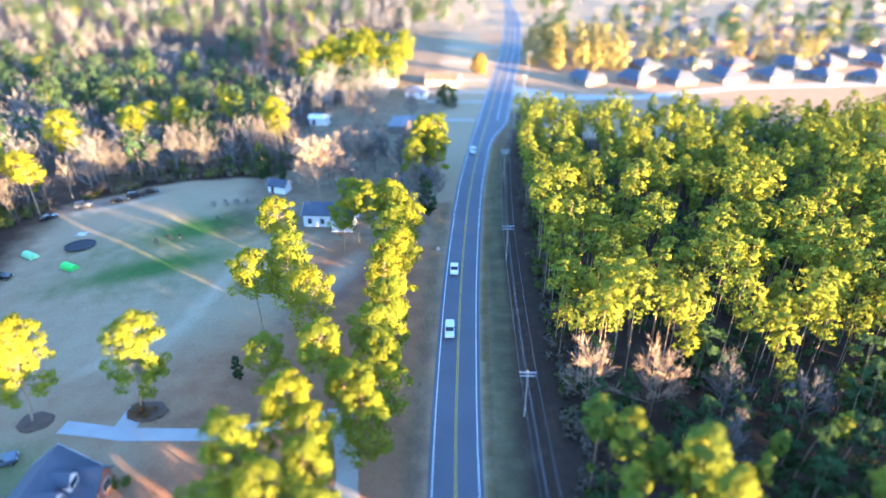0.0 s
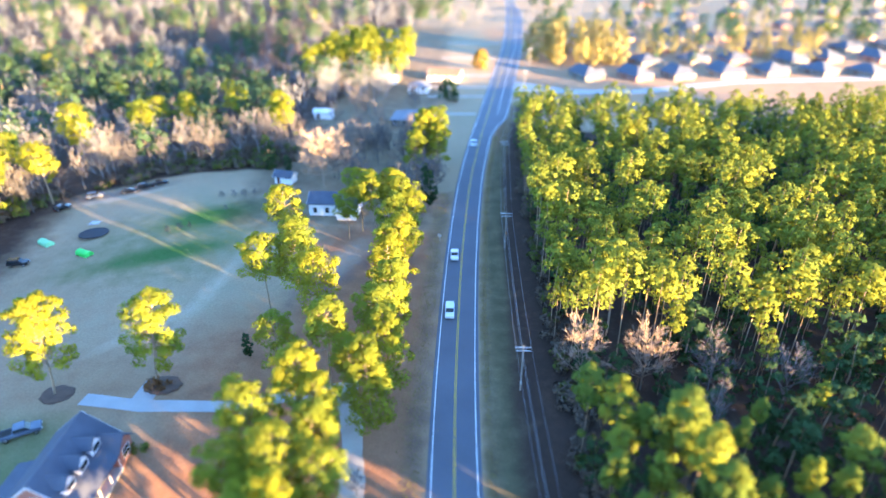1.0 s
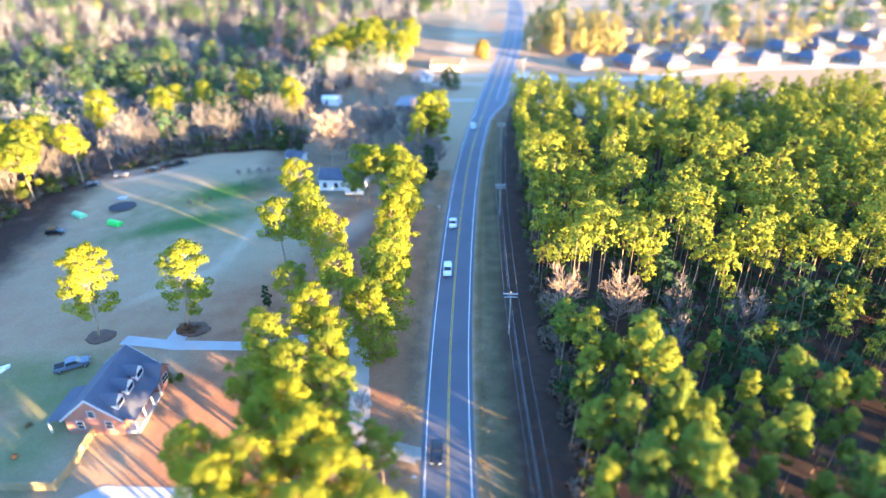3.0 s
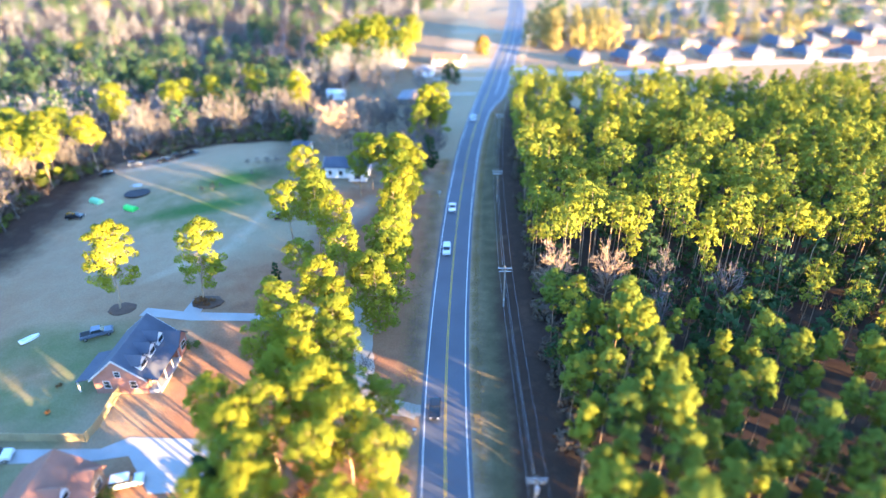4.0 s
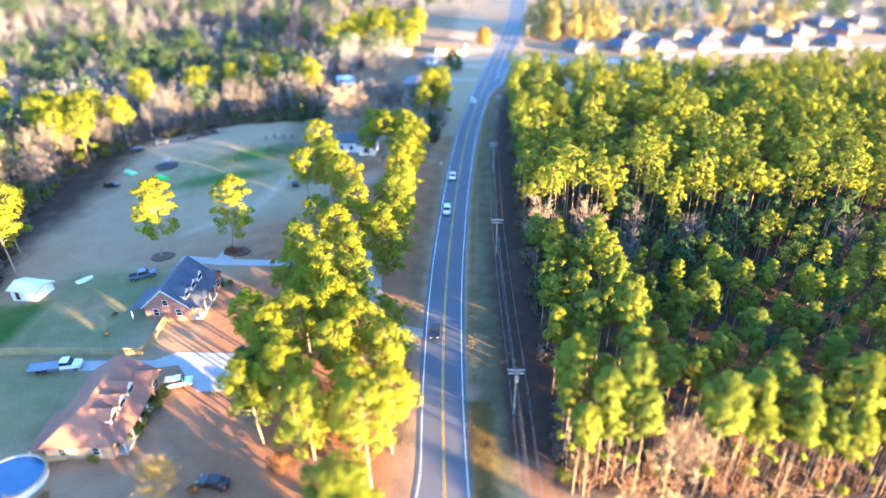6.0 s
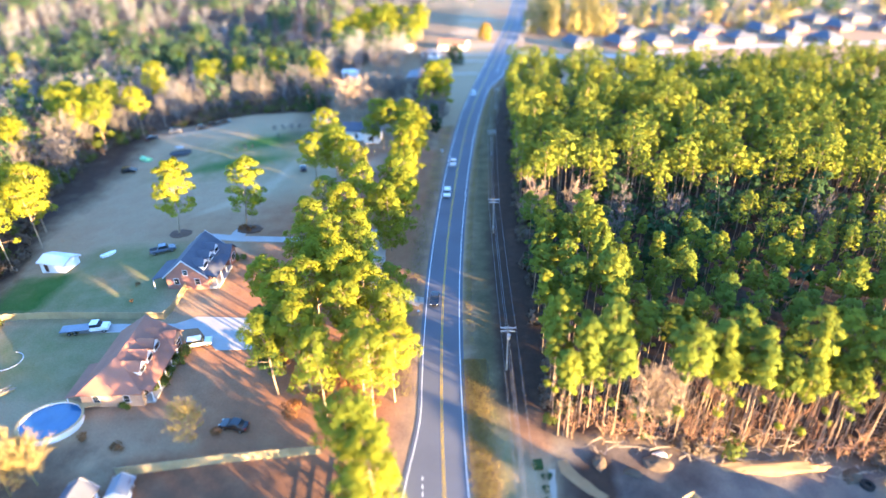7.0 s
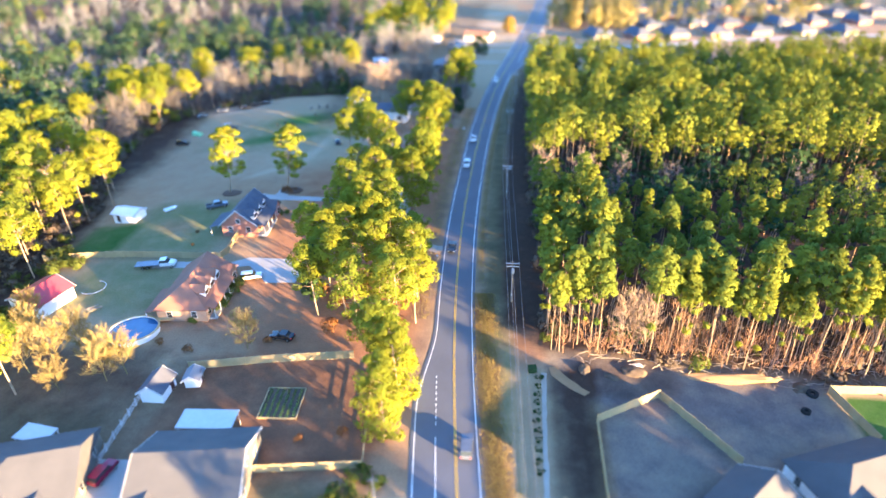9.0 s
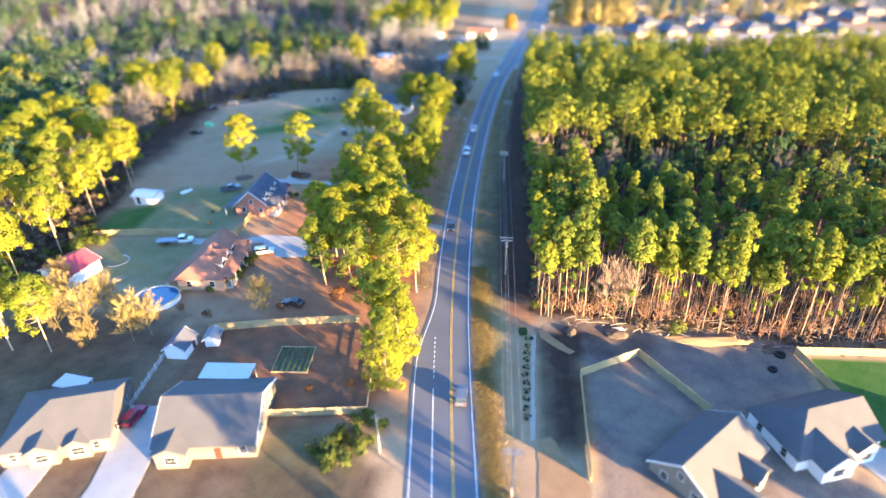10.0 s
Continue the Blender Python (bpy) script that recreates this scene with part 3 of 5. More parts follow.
def bare_arrays(seed, height, spread, limbs, forks, twigs, thin, slim=1.0):
    """A leafless tree: a trunk, limbs that rise and spread, forks on each limb and thin twigs on each fork."""
    r = np.random.default_rng(seed)
    w = (0.008 * height + 0.03) * slim
    zs = np.linspace(-0.3, height * 0.72, 5)
    path = np.stack([r.normal(size=5) * 0.12, r.normal(size=5) * 0.12, zs], -1)
    out = [ring_tube(path, w * np.linspace(1, 0.3, 5), 5)]

    def strip(p, q, e, rad):
        d = e - p
        s = np.cross(d, r.normal(size=3))
        s /= np.linalg.norm(s) + 1e-9
        out.append((np.stack([p - s * rad, p + s * rad, q + s * rad * 0.7, e]), np.array([[0, 1, 2], [0, 2, 3]])))

    def turned(d, by):
        s = np.cross(d, r.normal(size=3))
        s /= np.linalg.norm(s) + 1e-9
        v = d * math.cos(by) + s * math.sin(by) + np.array((0, 0, 0.18))
        return v / np.linalg.norm(v)

    for i in range(limbs):
        f = 0.2 + 0.78 * (i + r.uniform(0, 1)) / limbs
        p = np.array([np.interp(f * height * 0.72, zs, path[:, k]) for k in range(3)])
        a = i * 2.4 + r.uniform(-0.4, 0.4)
        tilt = spread * r.uniform(0.75, 1.15) * (1.15 - 0.55 * f)
        d = np.array((math.cos(a) * math.sin(tilt), math.sin(a) * math.sin(tilt), math.cos(tilt)))
        long = height * r.uniform(0.3, 0.44) * (1.12 - 0.35 * f)
        e = p + d * long
        m = (p + e) / 2 - np.array((0, 0, 0.05 * long))
        out.append(ring_tube([p, m, e + np.array((0, 0, 0.06 * long))], [w * 0.42, w * 0.28, w * 0.1], 3))
        for j in range(forks):
            g = r.uniform(0.25, 1.0)
            q = p + (e - p) * g
            fd = turned(d, r.uniform(0.3, 0.85))
            fl = long * r.uniform(0.3, 0.5) * (1.15 - 0.4 * g)
            t = q + fd * fl
            strip(q, (q + t) / 2, t, max(w * 0.16, thin))
            for k in range(twigs):
                u = q + (t - q) * r.uniform(0.2, 1.0)
                td = turned(fd, r.uniform(0.25, 0.9))
                strip(u, u + td * fl * 0.3, u + td * fl * r.uniform(0.45, 0.8), thin)
    return joined(out)


def bush_arrays(seed, wide, high, puffs, count, leaf):
    r = np.random.default_rng(seed)
    c = np.stack([r.uniform(-0.5, 0.5, puffs) * wide, r.uniform(-0.5, 0.5, puffs) * wide, r.uniform(0.25, 0.75, puffs) * high], -1)
    return tufts(r, c, r.uniform(0.25, 0.4, puffs) * min(wide, high * 1.4), count, leaf, 0.85)


def tree_of(name, parts_, label, category="tree", group=""):
    """A first tree of its kind, kept as a pattern for copies: an empty with a trunk and a crown."""
    e = tagged(new(name), label, category, group)
    for nm, (v, t), m in parts_:
        soup(nm, v, t, m, e)
    return e


class Kind:
    """Copies of a few patterns; the first copy of each pattern is the pattern itself."""

    def __init__(self, patterns):
        self.patterns, self.used = patterns, [False] * len(patterns)

    def put(self, r, x, y, scale=1.0, pick=None, turn=None):
        i = r.randrange(len(self.patterns)) if pick is None else pick
        m = pose(x, y, float(gz(x, y)), 0, 0, r.uniform(0, 360) if turn is None else turn)
        if self.used[i]:
            self.patterns[i].scale = (1, 1, 1)
            ob = copy_thing(self.patterns[i], m @ Matrix.Scale(scale, 4))
        else:
            self.used[i] = True
            ob = self.patterns[i]
            self.first = ob
            ob.matrix_basis = m
        return ob


R = random.Random(11)

# tall pines of the groves and lawns; some, out of view, are added for their shade
GROVE = Kind([tree_of("pine_tree", (("trunk", w, BARK), ("crown", c, PINE)), "tall pine with a sunlit yellow-green crown", group="pines by the road")
              for w, c in (pine_arrays(100 + k, 18.3, 3.7 + 0.2 * k, 0.61 - 0.02 * k, 46, 100, 0.34, puff=(0.24, 0.38), low=3) for k in range(5))])
LAWN = Kind([tree_of("pine_tree", (("trunk", w, BARK), ("crown", c, PINE)), "lone pine on the lawn, low limbs in shade", group="pines on the lawn")
             for w, c in (pine_arrays(140 + k, 19.5, 4.2, 0.7, 40, 112, 0.32, low=40, puff=(0.2, 0.33), flat=0.6) for k in range(2))])
GROVE_AT = ((-37.3, 89.1, 1.0), (-38.5, 111, 1.0), (-31, 89.3, 1.02), (-25.5, 83, 1.0), (-30.2, 69.8, 0.75), (-20.9, 67.6, 0.85), (-12.9, 58.5, 0.9), (-13.3, 71.5, 1.0), (-11.5, 66, 0.9), (-12.2, 82, 1.0), (-13.2, 92, 1.05), (-10.5, 99, 1.0),
            (-14.3, 108, 1.05), (-12.5, 118, 1.0), (-16, 124, 0.95), (-24, 126, 0.95), (-23, 55.5, 1.0), (-27, 48, 1.0), (-22.6, 40, 1.0), (-18.5, 46, 0.9), (-17.8, 27.3, 1.05), (-22.6, 23.5, 1.0), (-31, 25.3, 0.95), (-26.2, 20.6, 1.0),
            (-8.1, 30.6, 0.72), (-6.8, 17, 0.95), (-14.5, 17.2, 1.0), (-11, 9, 0.95), (-8.2, 2.5, 1.0), (-16.6, 5.3, 0.95), (-20.5, 11, 1.0), (-26, 10, 0.9), (-12, 23, 1.0), (-5.5, -14, 0.95), (-6.6, -21, 0.92), (-9.5, -8, 0.95), (-20, 33, 1.0), (-61, 189, 1.05), (-58, 186, 0.9), (-24, 32, 0.95), (-17, 38.5, 0.9), (-28, 40, 0.9), (-14, 30, 0.9), (-23, 16, 0.95), (-7.4, -9, 0.95), (-6, 9, 0.9), (-19, 52, 0.9), (-16, 62, 0.85), (-34, 99, 0.95), (-11, 114, 0.9),
            # Except at x -20 and -26.5: unseen pines, added to shade yards, roofs, road.
            (31, -72, 1.0), (-14, -76, 1.0), (42, -61.5, 1.0), (50, -64, 0.95), (36, -63, 0.95), (110, -108, 1.0), (-20, 121.5, 1.0), (-26.5, 121, 0.75), (99, -58.5, 1.0), (103, -62.5, 1.0))
FULL = Kind([tree_of("pine_tree", (("trunk", w, BARK), ("crown", c, PINE)), "bushy roadside pine with sunlit foliage nearly to the ground", group="pines by the road")
             for w, c in (pine_arrays(170 + k, 17.5, 4.0, 0.12, 70, 100, 0.35, puff=(0.24, 0.36), flat=0.75) for k in range(2))])
# The last two stand out of view, added to shade the bare yard.
FULL_AT = ((-11.5, 66), (-12.9, 58.5), (-12.2, 82), (-13.2, 92), (-14.3, 108), (-5.5, -14), (-6.6, -21), (-7.4, -9), (99, -58.5), (103, -62.5))
for x, y, s in GROVE_AT:
    (FULL if (x, y) in FULL_AT else GROVE).put(R, x, y, s)
for x, y, s in ((-7.0, 170, 1.15), (-11.0, 167, 1.0), (-6.5, 163, 0.85), (-13, 160, 0.8)):
    LAWN.put(R, x, y, s)
for x, y, s, k, a in ((-66.3, 63.4, 0.97, 0, 40), (-50.3, 66.0, 1.0, 1, 200)):
    ob = LAWN.put(R, x, y, s, k, a)
    ob.matrix_basis = pose(x, y, float(gz(x, y)), 0, 8.5, 0) @ pose(0, 0, 0, 0, 0, a)
cw, cc = pine_arrays(160, 14.0, 2.8, 0.12, 26, 120, 0.5)
CEDARS = Kind([tree_of("cedar_tree", (("trunk", cw, BARK), ("crown", cc, CEDAR)), "dark green cedar with branches to the ground", group="cedars")])
for x, y, s in ((-28, 14.5, 0.85), (-8, 140, 0.8), (-9, 150, 0.6), (-58, 164, 0.9), (-52, 162, 0.5), (-29.7, 74.0, 0.22), (-37.3, 74.7, 0.36)):
    CEDARS.put(R, x, y, s)

# the pine wood beside the road
BARE_IN_WOOD = ((31.6, 68.5, 1.3), (21.5, 70, 0.95), (42, 67, 0.8), (53.6, 65, 0.85), (37.8, 55, 0.9), (41.4, 84, 0.8), (33.8, 8, 1.05), (84, 61, 0.95), (98, 60, 0.9))
WOOD = Kind([tree_of("pine_tree", (("trunk", w, BARK), ("crown", c, PINE_WOOD)), "plantation pine with a rounded green crown", group="pines of the roadside wood")
             for w, c in (pine_arrays(200 + k, (16, 17, 17.5, 16.5, 18.5, 18)[k], (1.25, 1.4, 1.55, 1.7, 1.9, 2.25)[k], (0.67, 0.66, 0.65, 0.66, 0.64, 0.62)[k], 22, 88, 0.34, limbs=False, low=2, seg=5, puff=(0.36, 0.54), slim=0.5) for k in range(6))])
spots = []
rw = random.Random(3)


def wood_left(y):
    return float(np.interp(y, (0, 100, 130, 176, 216, 250), (19.5, 18.5, 18.5, 20, 23.5, 31)))


def in_gap(x, y):
    """The thin, dark swale where leafless trees stand."""
    return abs(y - (60 + 0.03 * (x - 40))) < 12 - 0.02 * abs(x - 60) and x > 20


small = []
yy_ = 2.8
while yy_ < 203:
    step = 2.9 if yy_ < 8 else 4.5
    xx_ = wood_left(yy_) + rw.uniform(0, 1.5)
    while xx_ < 125 + 0.36 * yy_:
        px, py = xx_ + rw.uniform(-1.6, 1.6), yy_ + rw.uniform(-1.6, 1.6)
        thick = noise.noise((px * 0.045, py * 0.045, 1.0))
        if any(math.hypot(px - bx, py - by) < 4.2 or (y_open and abs(px - bx) < 4.6 and -13 < py - by < 0) for (bx, by, _), y_open in zip(BARE_IN_WOOD, (True, True) + (False,) * 7)):
            if rw.random() < 0.6:
                small.append((px, py, rw.uniform(0.6, 1.1)))
            xx_ += step
            continue
        if px < wood_left(py) + 12 and not 42 < py < 74:
            keep = 0.95
        elif in_gap(px, py):
            keep = 0.2 if px < 62 else 0.38
        elif py < 54:
            keep = 0.74 if py < 9 else 0.72 + 0.5 * thick
        else:
            keep = 0.86 + 0.5 * min(0, thick)
        if rw.random() < keep:
            size = float(np.interp(py, (0, 60, 205), (1.17, 1.14, 1.0))) * rw.uniform(0.74, 1.13) * (0.62 if in_gap(px, py) else ((0.74 if py > 30 else 0.8) if 10 < py < 54 and px > 31 else 1))
            spots.append((max(px, wood_left(py)), max(py, 2.2), size))
            if py > 74 and rw.random() < 0.25:
                small.append((px + rw.uniform(1.6, 2.6), py + rw.uniform(-2, 2), rw.uniform(0.9, 1.5)))
        elif py > 13 and rw.random() < (0.8 if py < 65 else 1.0):
            small.append((max(px, wood_left(py)), max(py, 2.2), rw.uniform(0.8, 1.75) * (1.2 if 64 < py < 80 else 1)))
        xx_ += step
    yy_ += step
spots += [(22, 49.8, 1.02), (24.6, 47.6, 1.0), (27.2, 46.2, 0.98), (30, 43.5, 1.0)]
spots.sort(key=lambda s: (s[0] - 20) * 0.55 + s[1] * 0.9)
for x, y, s in spots[:195]:
    WOOD.put(rw, x, y, s)
far_w, far_c, far_d = [], [], []
lod = [pine_arrays(300 + k, (16, 17, 17.5, 16.5, 18.5, 18)[k], (1.5, 1.7, 1.9, 2.1, 2.4, 2.8)[k], 0.65, 17, 33, 0.42, limbs=False, seg=3, puff=(0.38, 0.56), slim=0.62) for k in range(6)]


def placed(v, x, y, s, a):
    c, q = math.cos(a), math.sin(a)
    out = np.stack([(v[:, 0] * c - v[:, 1] * q) * s + x, (v[:, 0] * q + v[:, 1] * c) * s + y, v[:, 2] * s + float(gz(x, y))], -1)
    if v.shape[1] == 6:
        out = np.concatenate([out, np.stack([v[:, 3] * c - v[:, 4] * q, v[:, 3] * q + v[:, 4] * c, v[:, 5]], -1)], axis=1)
    return out


for x, y, s in spots[195:]:
    (wv, wt), (cv, ct) = lod[rw.randrange(6)]
    a = rw.uniform(0, 6.3)
    far_w.append((placed(wv, x, y, s, a), wt))
    far_c.append((placed(cv, x, y, s, a), ct))
saps = [pine_arrays(330 + k, 7.5, 1.8, 0.12, 12, 25, 0.46, limbs=False, seg=3, puff=(0.3, 0.45)) for k in range(3)]
for x, y, s in small:
    (wv, wt), (cv, ct) = saps[rw.randrange(3)]
    a = rw.uniform(0, 6.3)
    far_w.append((placed(wv, x, y, s, a), wt))
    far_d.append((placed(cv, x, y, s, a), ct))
wood = tagged(new("pine_wood"), "dense pine plantation, crowns lit by low sun", "woodland", kind="stuff")
soup("trunks", *joined(far_w), BARK, wood)
soup("crowns", *joined(far_c), PINE_WOOD, wood)
soup("saplings", *joined(far_d), PINE_SHADE, wood)

# leafless trees
BARE = Kind([tree_of("bare_tree", (("trunk", bare_arrays(400 + k, 13.0, 0.85, 15, 9, 5, 0.045, 1.2), TWIG),), "leafless tree with pale pinkish-brown twigs", group="leafless trees") for k in range(3)])
PALE = Kind([tree_of("bare_tree", (("trunk", bare_arrays(420 + k, 14.0, 1.0, 20, 11, 6, 0.05, 1.0), PALETWIG),), "broad leafless tree with pale pinkish twigs in the sun", group="pale leafless trees") for k in range(2)])
for x, y, s in (*((x, y, s * 1.15) for x, y, s in BARE_IN_WOOD if x < 25 or x == 31.6), (-45.5, 166, 1.0), (-30, 176, 0.95)):
    PALE.put(R, x, y, s)
tree_of("bare_tree", (("trunk", bare_arrays(480, 18.0, 1.1, 32, 14, 7, 0.06, 1.2), PALETWIG),), "great broad leafless tree, dense pale pink twigs", group="pale leafless trees").matrix_basis = pose(-39.5, 154, float(gz(-39.5, 154)), 0, 0, 60)
for x, y, s in BARE_IN_WOOD[2:6] + BARE_IN_WOOD[7:]:
    BARE.put(R, x, y, s * 1.05)
for x, y, s in ((-36, 159, 1.2), *((R.uniform(-38, -6), R.uniform(148, 190), R.uniform(0.6, 1.0)) for _ in range(26)), *((R.uniform(-56, -10), R.uniform(192, 235), R.uniform(0.6, 0.9)) for _ in range(14)), (-30, 172, 0.9), (-25, 180, 0.8), (-15, 150, 0.7), (-9, 156, 0.75), (-13, 133, 0.9), (-9, 139, 0.8), (-15, 143, 0.85), (-13.5, 46, 0.4), (-10, 33, 0.45)):
    BARE.put(R, x, y, s)

VASE = Kind([tree_of("bare_tree", (("trunk", bare_arrays(470 + k, 13.5, 0.5, 18, 9, 5, 0.035, 0.9), PALETWIG),), "slender leafless tree, pale upright twigs in the sun", group="pale leafless trees") for k in range(2)])
for x, y, s in ((32.6, 3.4, 1.0), (34.6, 4.2, 1.08), (36.6, 3.2, 0.95)):
    VASE.put(R, x, y, s)
POOLSIDE = Kind([tree_of("bare_tree", (("trunk", bare_arrays(440 + k, 10.0, 0.9, 24, 13, 8, 0.036), OLIVE),), "broad leafless tree with golden-olive twigs", group="leafless trees by the pool") for k in range(2)])
for x, y, s in ((-67.3, -4.4, 0.95), (-55.5, -9.5, 0.85), (-58, -11.5, 0.9), (-73.7, -10.5, 1.05), (-64.8, -14.7, 0.75), (-69, -8, 1.0), (-62, -7.5, 0.8), (-36.2, -1.1, 0.9), (-76, -4, 1.0), (-82, 3, 0.9)):
    POOLSIDE.put(R, x, y, s)

# woods behind the lawns: a rim of single trees, then a mass
EDGE = [(-90, 15), (-99, 58), (-115, 97), (-119, 129), (-110, 150), (-92, 161), (-68, 165), (-54, 164)]
re_ = random.Random(8)
LEFTPINE = Kind([tree_of("pine_tree", (("trunk", w, BARK), ("crown", c, PINE)), "tall pine with a bright crown at the lawn's edge", group="pines at the lawn's edge")
                 for w, c in (pine_arrays(500 + k, 18.5, 3.7 + 0.3 * k, 0.56, 42, 80, 0.4, low=3, seg=5, puff=(0.28, 0.42)) for k in range(3))])
for x, y, s in ((-133, 148, 1), (-116, 144.5, 0.9), (-146, 153, 1.05), (-136.5, 143.5, 1.0), (-129, 150, 1.05), (-123, 131, 0.95), (-129.5, 129, 1.0), (-126, 138, 1.0), (-141, 139, 1.05), (-135, 132, 0.9), (-124, 176, 1.1), (-109, 189, 1.05), (-102, 212, 1.05), (-114, 212, 1), (-106, 185, 0.95), (-98, 205, 0.95), (-121, 172, 0.9),
                (-106, 70, 1.05), (-119, 55, 1.1), (-100, 41, 0.95), (-102, 51, 1.05), (-133, 59, 1.1), (-112, 32, 1.05), (-95, 6, 1.1), (-97, 22, 1.0), (-80, -16, 1.0), (-72, -16, 0.9), (-101, 61, 1.0), (-110, 44, 1), (-122, 40, 1.05), (-125, 68, 1.05), (-116, 76, 0.9), (-104, 30, 0.95), (-112, 15, 1.05), (-120, 22, 1), (-103, 12, 1), (-140, 72, 1.1), (-146, 85, 1.1), (-141, 97, 1), (-128, 84, 0.9), (-135, 46, 1), (-88, -8, 1), (-97, -6, 1.05), (-106, 0, 1), (-90, -20, 1.05), (-100, -18, 1), (-130, 30, 1), (-84, -12, .9), (-128, 12, 1), (-116, 2, 1), (-145, 60, 1), (-150, 100, 1), (-138, 110, 1)):
    LEFTPINE.put(re_, x, y, s)
RIM = Kind([tree_of("bare_tree", (("trunk", bare_arrays(460 + k, 15.5, 0.6, 13, 8, 4, 0.04, 1.15), TWIG),), "tall slender leafless tree with pale trunk", group="leafless trees at the lawn's edge") for k in range(4)])
for (x0, y0), (x1, y1) in zip(EDGE[2:], EDGE[3:]):
    k = int(math.hypot(x1 - x0, y1 - y0) / 2.0)
    for i in range(k):
        f = (i + re_.random()) / k
        dx, dy = y0 - y1, x1 - x0
        d = math.hypot(dx, dy)
        back = re_.uniform(2, 18)
        RIM.put(re_, x0 + (x1 - x0) * f + dx / d * back, y0 + (y1 - y0) * f + dy / d * back, re_.uniform(0.75, 1.1))
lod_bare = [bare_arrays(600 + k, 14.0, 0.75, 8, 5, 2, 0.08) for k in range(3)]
lod_pine = [pine_arrays(620 + k, 16, 3.6, 0.4, 14, 20, 1.0, limbs=False, seg=3, puff=(0.3, 0.45)) for k in range(3)]
far_shaded, far_twigs, far_green, far_trunk, far_scrub = [], [], [], [], []


def behind_edge(x, y):
    """Beyond the lawn's rim of trees, to the left of the road."""
    if y < 165:
        return x < np.interp(y, (-60, -20, 15, 58, 97, 129, 150, 165), (-95, -104, -118, -125, -132, -136, -126, -100))
    if y < 205:
        return x < -62
    return x < np.interp(y, (205, 260, 300, 360, 420, 700), (-62, -50, -48, -60, -45, 10))


def mass(x, y, pine_share, r, big=1.0):
    if r.random() < pine_share:
        (wv, wt), (cv, ct) = lod_pine[r.randrange(3)]
        a, s = r.uniform(0, 6.3), r.uniform(0.75, 1.15) * big
        # A few crowns keep the lit green; the rest take the shaded, hazy copy.
        (far_green if r.random() < (0.22 if y < 150 else 0.06) else far_shaded).append((placed(cv, x, y, s, a), ct))
        far_trunk.append((placed(wv, x, y, s, a), wt))
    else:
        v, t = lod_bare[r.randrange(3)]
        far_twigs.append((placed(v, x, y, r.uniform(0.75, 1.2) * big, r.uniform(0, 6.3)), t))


rm = random.Random(21)
count = 0
while count < 1350:
    y = rm.uniform(-40, 660)
    x = rm.uniform(-30 - 0.78 * (y + 100), -20)
    if behind_edge(x, y) and rm.random() < 1.15 - y / 900:
        pines_here = noise.noise((x * 0.012, y * 0.012, 3.0)) > (0.08 if y < 210 else -0.03)
        mass(x, y, (0.06 if behind_edge(x, y) and not behind_edge(x + 14, y - 14) else 0.55 if pines_here else 0.07) if y > 140 else 0.82, rm)
        count += 1
for _ in range(900):
    y = rm.uniform(335, 800)
    x = rm.uniform(45, 120 + 0.62 * y)
    if noise.noise((x * 0.02, y * 0.02, 9.0)) > -0.05:
        mass(x, y, 0.35, rm)
lod_gold = [pine_arrays(640 + k, 15, 3.2, 0.06, 16, 44, 0.7, seg=3, puff=(0.3, 0.42), flat=1.2) for k in range(3)]
far_gold = []
for i in range(84):
    x, y = (rm.uniform(37, 86), rm.uniform(312, 350)) if i < 34 else (rm.uniform(86, 190), rm.uniform(318, 350)) if i < 58 else (rm.uniform(84, 330), rm.uniform(330, 430))
    (wv, wt), (cv, ct) = lod_gold[i % 3]
    a, s = rm.uniform(0, 6.3), rm.uniform(0.85, 1.2) * (1.15 if i < 34 else 0.75)
    far_gold.append((placed(cv, x, y, s, a), ct))
    far_trunk.append((placed(wv, x, y, s, a), wt))
for _ in range(60):
    mass(rm.uniform(-62, -30), rm.uniform(240, 266), 0.16, rm, 1.0)
for _ in range(48):
    (wv, wt), (cv, ct) = lod_pine[rm.randrange(3)]
    x, y, a, s = rm.uniform(-70, -26), rm.uniform(272, 325), rm.uniform(0, 6.3), rm.uniform(0.95, 1.3)
    far_green.append((placed(cv, x, y, s, a), ct))
    far_trunk.append((placed(wv, x, y, s, a), wt))
for _ in range(150):
    mass(rm.uniform(-50, 20), rm.uniform(420, 700), 0.4, rm)
for _ in range(45):
    mass(rm.uniform(90, 300), rm.uniform(300, 420), 0.2, rm, 0.6)
woods = tagged(new("mixed_woods"), "distant mixed woods of leafless trees and pines", "woodland", kind="stuff")
soup("twigs", *joined(far_twigs), TWIG_HAZE, woods)
soup("crowns", *joined(far_green), PINE, woods)
soup("golden_crowns", *joined(far_gold), GOLD, woods)
soup("shaded_crowns", *joined(far_shaded), PINE_SHADE_FAR, woods)
soup("trunks", *joined(far_trunk), BARK, woods)

# shrubs and brush
SHRUBS = Kind([tree_of("shrub", (("leaves", bush_arrays(700 + k, 2.2, 1.6, 9, 60, 0.3), BUSH),), "rounded green garden shrub", "shrub", "green shrubs") for k in range(2)])
